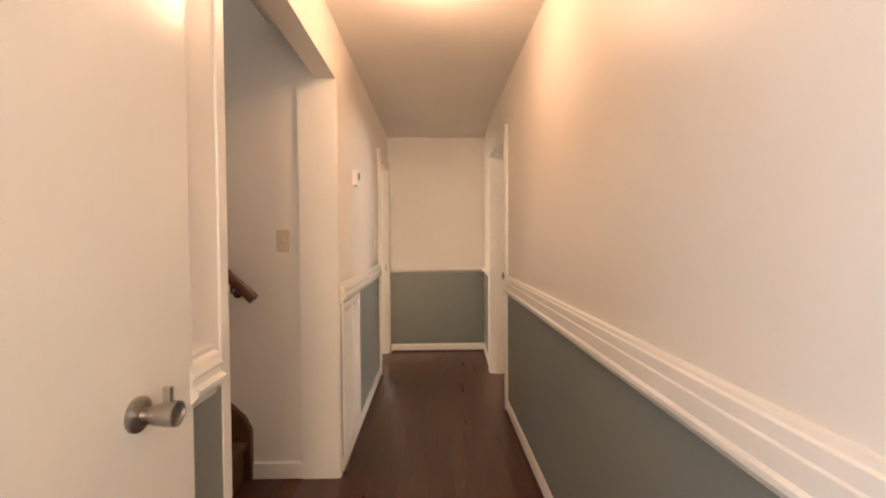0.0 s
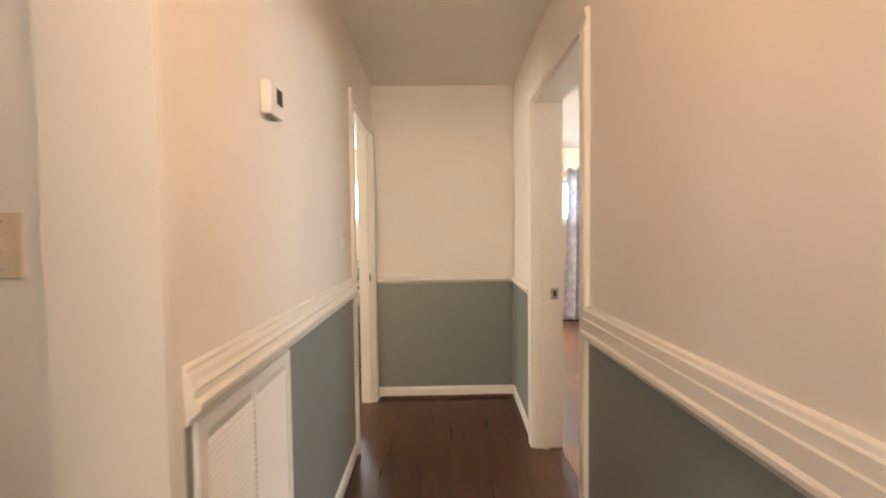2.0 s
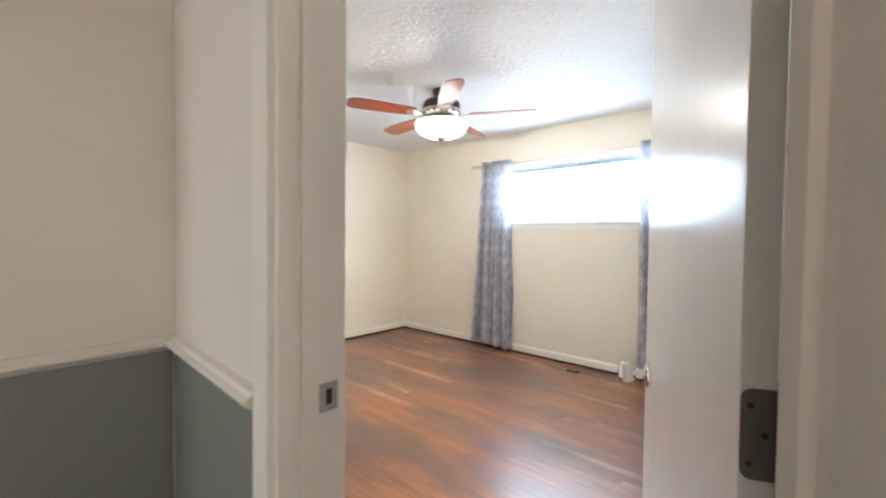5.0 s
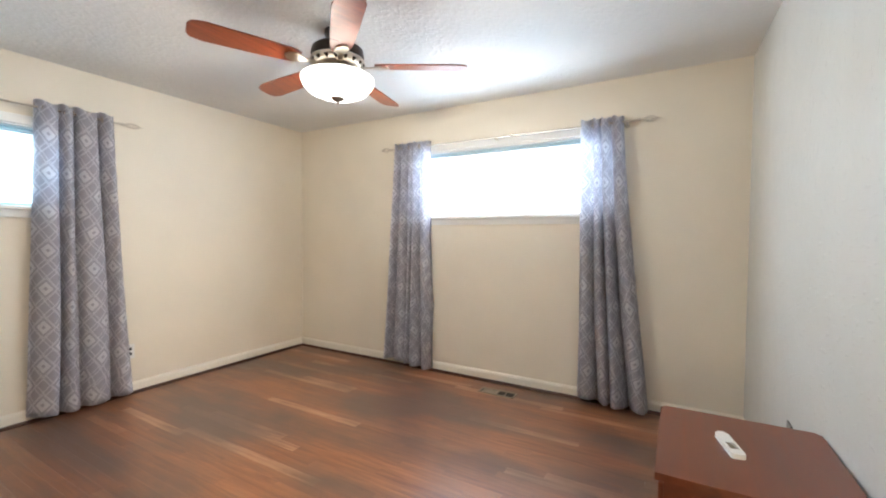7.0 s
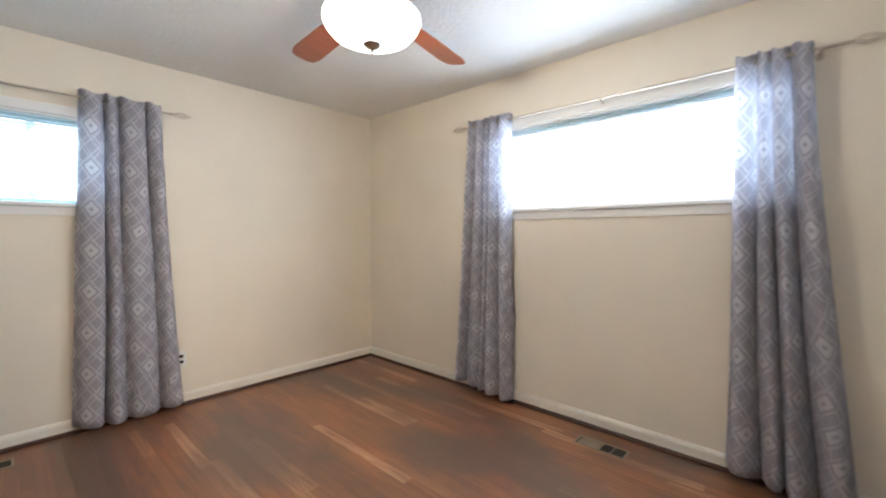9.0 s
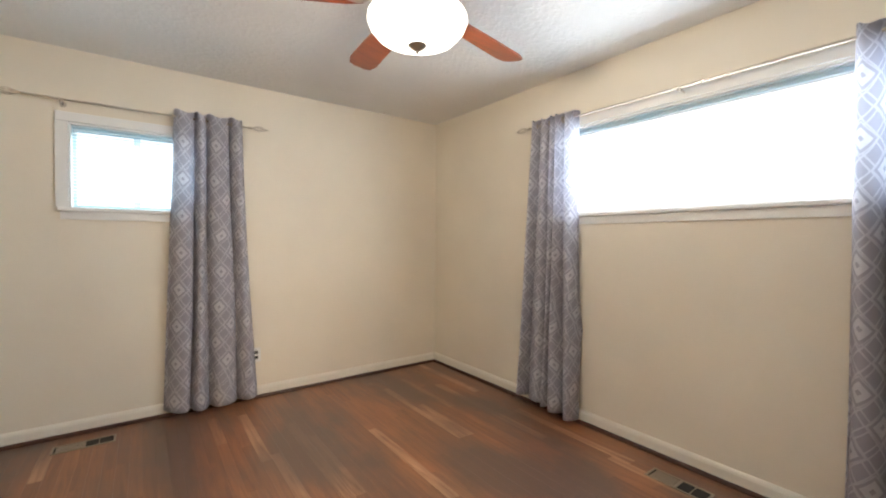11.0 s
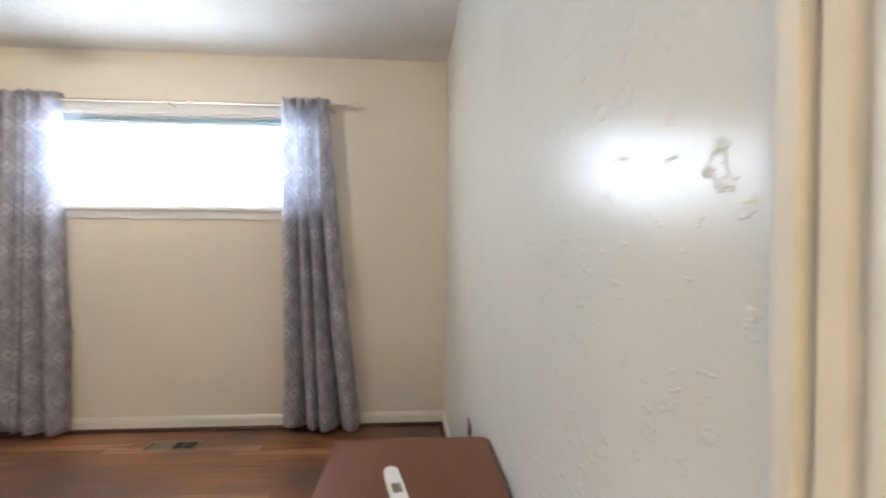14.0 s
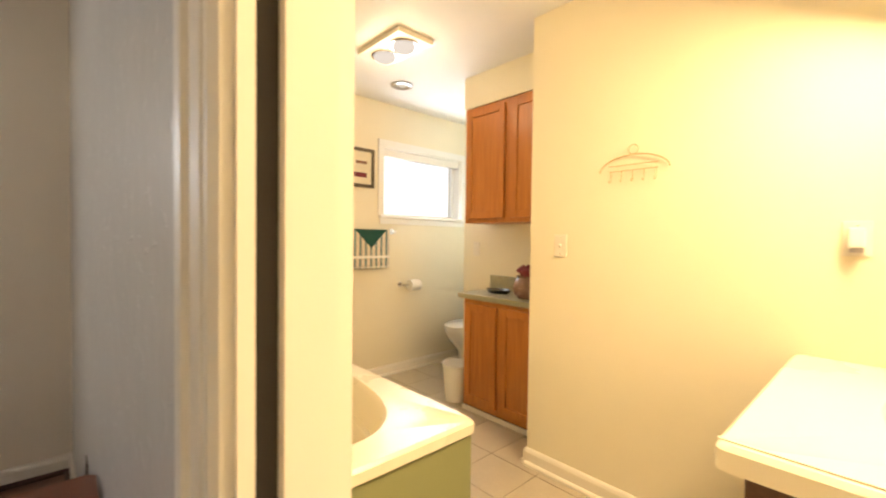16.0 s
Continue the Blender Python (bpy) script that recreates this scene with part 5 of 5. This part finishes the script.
boxes("cabinet", M["stair"], [(VX0 + 0.02, VX1 - 0.045, VY0, VY1 - 0.05, 0.0, VZ - 0.05)], va, "brown wooden cabinet")
vl = thing("vanity_light", "bar light over the vanity", "wall lamp")
boxes("backplate", M["nickel"], [(1.2, 1.8, BATH_P + 0.002, BATH_P + 0.03, 2.12, 2.2)], vl)

# wire hanger hooks
M["hook"] = surface("pale_gold_wire", (0.55, 0.42, 0.23), 0.4, 0.4)
hk = thing("hook_rack", "pale wire hook rack shaped like a clothes hanger", "hook rack")


def wire(bm, pts, r=0.0022):
    for p, q in zip(pts, pts[1:]):
        rod(bm, p, q, r, 6)


HX, HY, HZ = 2.535, BATH_P + 0.012, 1.60
bm = bmesh.new()
wire(bm, [(HX + 0.155 * math.cos(t), HY, HZ - 0.035 + 0.075 * math.sin(t)) for t in np.linspace(0.05, math.pi - 0.05, 16)], 0.003)
wire(bm, [(HX - 0.11, HY, HZ - 0.005), (HX + 0.11, HY, HZ - 0.005)])
wire(bm, [(HX - 0.11, HY, HZ - 0.03), (HX + 0.11, HY, HZ - 0.03)])
wire(bm, [(HX + 0.022 * math.sin(t), HY, HZ + 0.062 - 0.022 * math.cos(t)) for t in np.linspace(0, 2 * math.pi, 14)])
part("hanger", bm, M["hook"], hk)
for k in range(5):
    x = HX - 0.10 + 0.05 * k
    bm = bmesh.new()
    wire(bm, [(x, HY, HZ - 0.03), (x, HY, HZ - 0.075), (x, HY + 0.012, HZ - 0.082), (x, HY + 0.020, HZ - 0.072)])
    part("hook", bm, M["hook"], hk)

# toilet
to = thing("toilet", "white porcelain toilet with a closed lid", "toilet", (4.54, 0.0, 0))
bm = bmesh.new()


def oval(cx, cy, rx, ry, z, n=32):
    return [(cx + rx * math.cos(t), cy + ry * math.sin(t), z) for t in np.linspace(0, 2 * math.pi, n, endpoint=False)]


ring_mesh(bm, [oval(0, 0.45, 0.185, 0.26, 0.395), oval(0, 0.45, 0.19, 0.265, 0.37), oval(0, 0.43, 0.165, 0.235, 0.28), oval(0, 0.38, 0.115, 0.18, 0.16), oval(0, 0.36, 0.11, 0.19, 0.05), oval(0, 0.36, 0.125, 0.21, 0.0)], True)
part("bowl", bm, M["porcelain"], to, smooth=True)
bm = bmesh.new()
ring_mesh(bm, [oval(0, 0.45, 0.18, 0.255, 0.428), oval(0, 0.45, 0.192, 0.268, 0.42), oval(0, 0.45, 0.192, 0.268, 0.398)], True)
part("lid", bm, M["porcelain"], to, smooth=True)
boxes("tank", M["porcelain"], [(-0.22, 0.22, 0.03, 0.22, 0.38, 0.74)], to, bevel=0.02)
boxes("tank_lid", M["porcelain"], [(-0.23, 0.23, 0.025, 0.23, 0.741, 0.77)], to, bevel=0.008)
cn = thing("waste_bin", "white plastic waste bin on the tile floor", "waste bin", (4.005, 1.13, 0))
bm = bmesh.new()
lathe(bm, [(0.085, 0.0), (0.11, 0.265), (0.118, 0.27), (0.118, 0.285), (0.106, 0.285), (0.082, 0.012), (0.01, 0.01)], (0, 0, 0), 28)
part("bucket", bm, M["white"], cn, smooth=True)

# east wall things
pf = thing("picture_frame", "small framed print in a dark carved frame", "picture")
PY0, PY1, PZ0, PZ1 = 1.375, 1.66, 1.685, 2.02
x = BATH_E
boxes("frame", M["frame"], [(x - 0.018, x, PY0, PY1, PZ0, PZ0 + 0.028), (x - 0.018, x, PY0, PY1, PZ1 - 0.028, PZ1), (x - 0.018, x, PY0, PY0 + 0.028, PZ0 + 0.028, PZ1 - 0.028), (x - 0.018, x, PY1 - 0.028, PY1, PZ0 + 0.028, PZ1 - 0.028)], pf, bevel=0.003)
boxes("print", M["mat_board"], [(x - 0.008, x - 0.002, PY0 + 0.028, PY1 - 0.028, PZ0 + 0.028, PZ1 - 0.028)], pf)
boxes("print_patch", M["flower"], [(x - 0.0095, x - 0.008, PY0 + 0.075, PY1 - 0.085, PZ0 + 0.085, PZ0 + 0.125)], pf)
boxes("print_patch", M["steel"], [(x - 0.0095, x - 0.008, PY0 + 0.075, PY1 - 0.105, PZ0 + 0.20, PZ0 + 0.225)], pf)
tw = thing("towel_bar", "chrome towel bar on the bathroom wall", "towel bar")
bm = bmesh.new()
rod(bm, (x - 0.06, 1.18, 1.31), (x - 0.06, 1.75, 1.31), 0.007, 12)
part("bar", bm, M["chrome"], tw, smooth=True)
for y in (1.18, 1.75):
    bm = bmesh.new()
    rod(bm, (x, y, 1.31), (x - 0.06, y, 1.31), 0.010, 12)
    rod(bm, (x, y, 1.31), (x - 0.008, y, 1.31), 0.024, 18)
    part("post", bm, M["chrome"], tw, smooth=True)


def hung_cloth(name, label, mat, y0, y1, drop, tri, off):
    bm = bmesh.new()
    n = 14
    for sgn, dr in ((-1, drop), (1, drop * 0.8)):
        cols = []
        for i in range(n + 1):
            s = i / n
            y = y0 + (y1 - y0) * s
            dd = dr * (1 - abs(2 * s - 1)) if tri else dr
            col = []
            for j in range(9):
                f = j / 8
                col.append(bm.verts.new((x - 0.06 + sgn * (0.009 + off + 0.004 * math.sin(9 * s + 4 * f) * f), y, 1.318 + off - max(0.004, dd) * f)))
            cols.append(col)
        for u, v in zip(cols, cols[1:]):
            for j in range(8):
                bm.faces.new((u[j], v[j], v[j + 1], u[j + 1]))
    t = tagged(part(name, bm, M[mat], smooth=True), label, "towel")
    md = t.modifiers.new("thickness", "SOLIDIFY")
    md.thickness = 0.004
    return t


ht2 = hung_cloth("hand_towel", "striped hand towel with a pale band hanging on the bar", "towel", 1.25, 1.62, 0.33, False, 0.0)
for z in (1.075, 0.995):
    boxes("band", M["paper"], [(x - 0.0790, x - 0.0745, 1.252, 1.618, z, z + (0.022 if z > 1 else 0.008))], ht2, "pale woven band")
hung_cloth("washcloth", "dark teal washcloth folded over the striped towel", "teal", 1.28, 1.60, 0.16, True, 0.006)
tp = thing("toilet_paper_holder", "wall holder with a white toilet roll", "paper holder")
bm = bmesh.new()
rod(bm, (x, 1.08, 0.82), (x - 0.07, 1.08, 0.82), 0.009, 12)
rod(bm, (x, 1.08, 0.82), (x - 0.008, 1.08, 0.82), 0.025, 18)
rod(bm, (x - 0.07, 1.085, 0.82), (x - 0.07, 0.90, 0.82), 0.007, 12)
part("arm", bm, M["chrome"], tp, smooth=True)
bm = bmesh.new()
rod(bm, (x - 0.07, 0.91, 0.815), (x - 0.07, 1.02, 0.815), 0.052, 28)
part("toilet_roll", bm, M["paper"], tp, "white toilet roll", True)

# ceiling heater and vent
ht = thing("ceiling_heater", "cream ceiling heat lamp panel with two bulbs", "heat lamp")
boxes("panel", M["trim"], [(3.66, 4.10, 1.71, 1.97, CEIL - 0.03, CEIL - 0.002)], ht, bevel=0.006)
for xx in (3.78, 3.98):
    bm = bmesh.new()
    lathe(bm, [(0.085, CEIL - 0.03), (0.088, CEIL - 0.042), (0.076, CEIL - 0.042), (0.073, CEIL - 0.032)], (xx, 1.84, 0), 28)
    part("bulb_ring", bm, M["chrome"], ht, smooth=True)
    bm = bmesh.new()
    lathe(bm, [(0.070, CEIL - 0.033), (0.068, CEIL - 0.055), (0.045, CEIL - 0.070), (0.01, CEIL - 0.074)], (xx, 1.84, 0), 28)
    part("heat_bulb", bm, M["reflector"], ht, "lit reflector bulb", True)
cv = thing("ceiling_vent", "small round grey ceiling vent", "vent")
bm = bmesh.new()
lathe(bm, [(0.085, CEIL - 0.001), (0.085, CEIL - 0.012), (0.06, CEIL - 0.018), (0.055, CEIL - 0.010)], (4.38, 1.41, 0), 28)
part("rim", bm, M["steel"], cv, smooth=True)

# ---- floor pieces ----
rng = random.Random(21)


def strip_floor(parent, material, x0, x1, y0, y1, width, low, high):
    """Oak strips along y in random lengths, with thin joints between."""
    lengths = [low + (high - low) * k / 5 for k in range(6)]
    made = {}

    def piece(w, ln):
        key = (round(w, 4), round(ln, 3))
        if key not in made:
            bm = bmesh.new()
            e = 0.00014
            vs = [bm.verts.new(p) for p in ((e, e, -0.0125), (w - e, e, -0.0125), (w - e, ln - e, -0.0125), (e, ln - e, -0.0125), (2 * e, 2 * e, 0), (w - 2 * e, 2 * e, 0), (w - 2 * e, ln - 2 * e, 0), (2 * e, ln - 2 * e, 0))]
            for f in ((4, 5, 6, 7), (0, 1, 5, 4), (1, 2, 6, 5), (2, 3, 7, 6), (3, 0, 4, 7)):
                bm.faces.new([vs[i] for i in f])
            made[key] = mesh_of("plank", bm, material)
        return made[key]

    n = round((x1 - x0) / width)
    w = (x1 - x0) / n
    for i in range(n):
        y = y0
        first = True
        while y < y1 - 0.001:
            ln = rng.choice(lengths) * (rng.uniform(0.3, 1) if first else 1)
            first = False
            if y1 - y - ln < low * 0.4:
                ln = y1 - y
            ob = new("plank", piece(w, ln))
            ob.parent = parent
            ob.location = (x0 + i * w, y, rng.uniform(-0.0004, 0.0))
            y += ln


strip_floor(bed_floor, M["floor"], WW + 0.001, EW, SW, NW, 0.060, 0.45, 1.2)
strip_floor(sub, M["hall_floor"], LT - 0.1, WW, -1.6, END, 0.072, 0.9, 1.8)
bm = bmesh.new()
T = 0.305
box(bm, 0.0025, T - 0.0025, 0.0025, T - 0.0025, -0.008, 0.0, 0.0015)
tile_me = mesh_of("tile", bm, M["tile"])
for i in range(12):
    for j in range(11):
        tx, ty = 1.15 + i * T, 0.02 + j * T
        if tx + T > BATH_E + 0.05 or (tx < 3.09 and ty + T < BATH_P) or ty + T > SW:
            continue
        o = new("tile", tile_me)
        o.parent = bath_floor
        o.location = (tx, ty, 0.0)
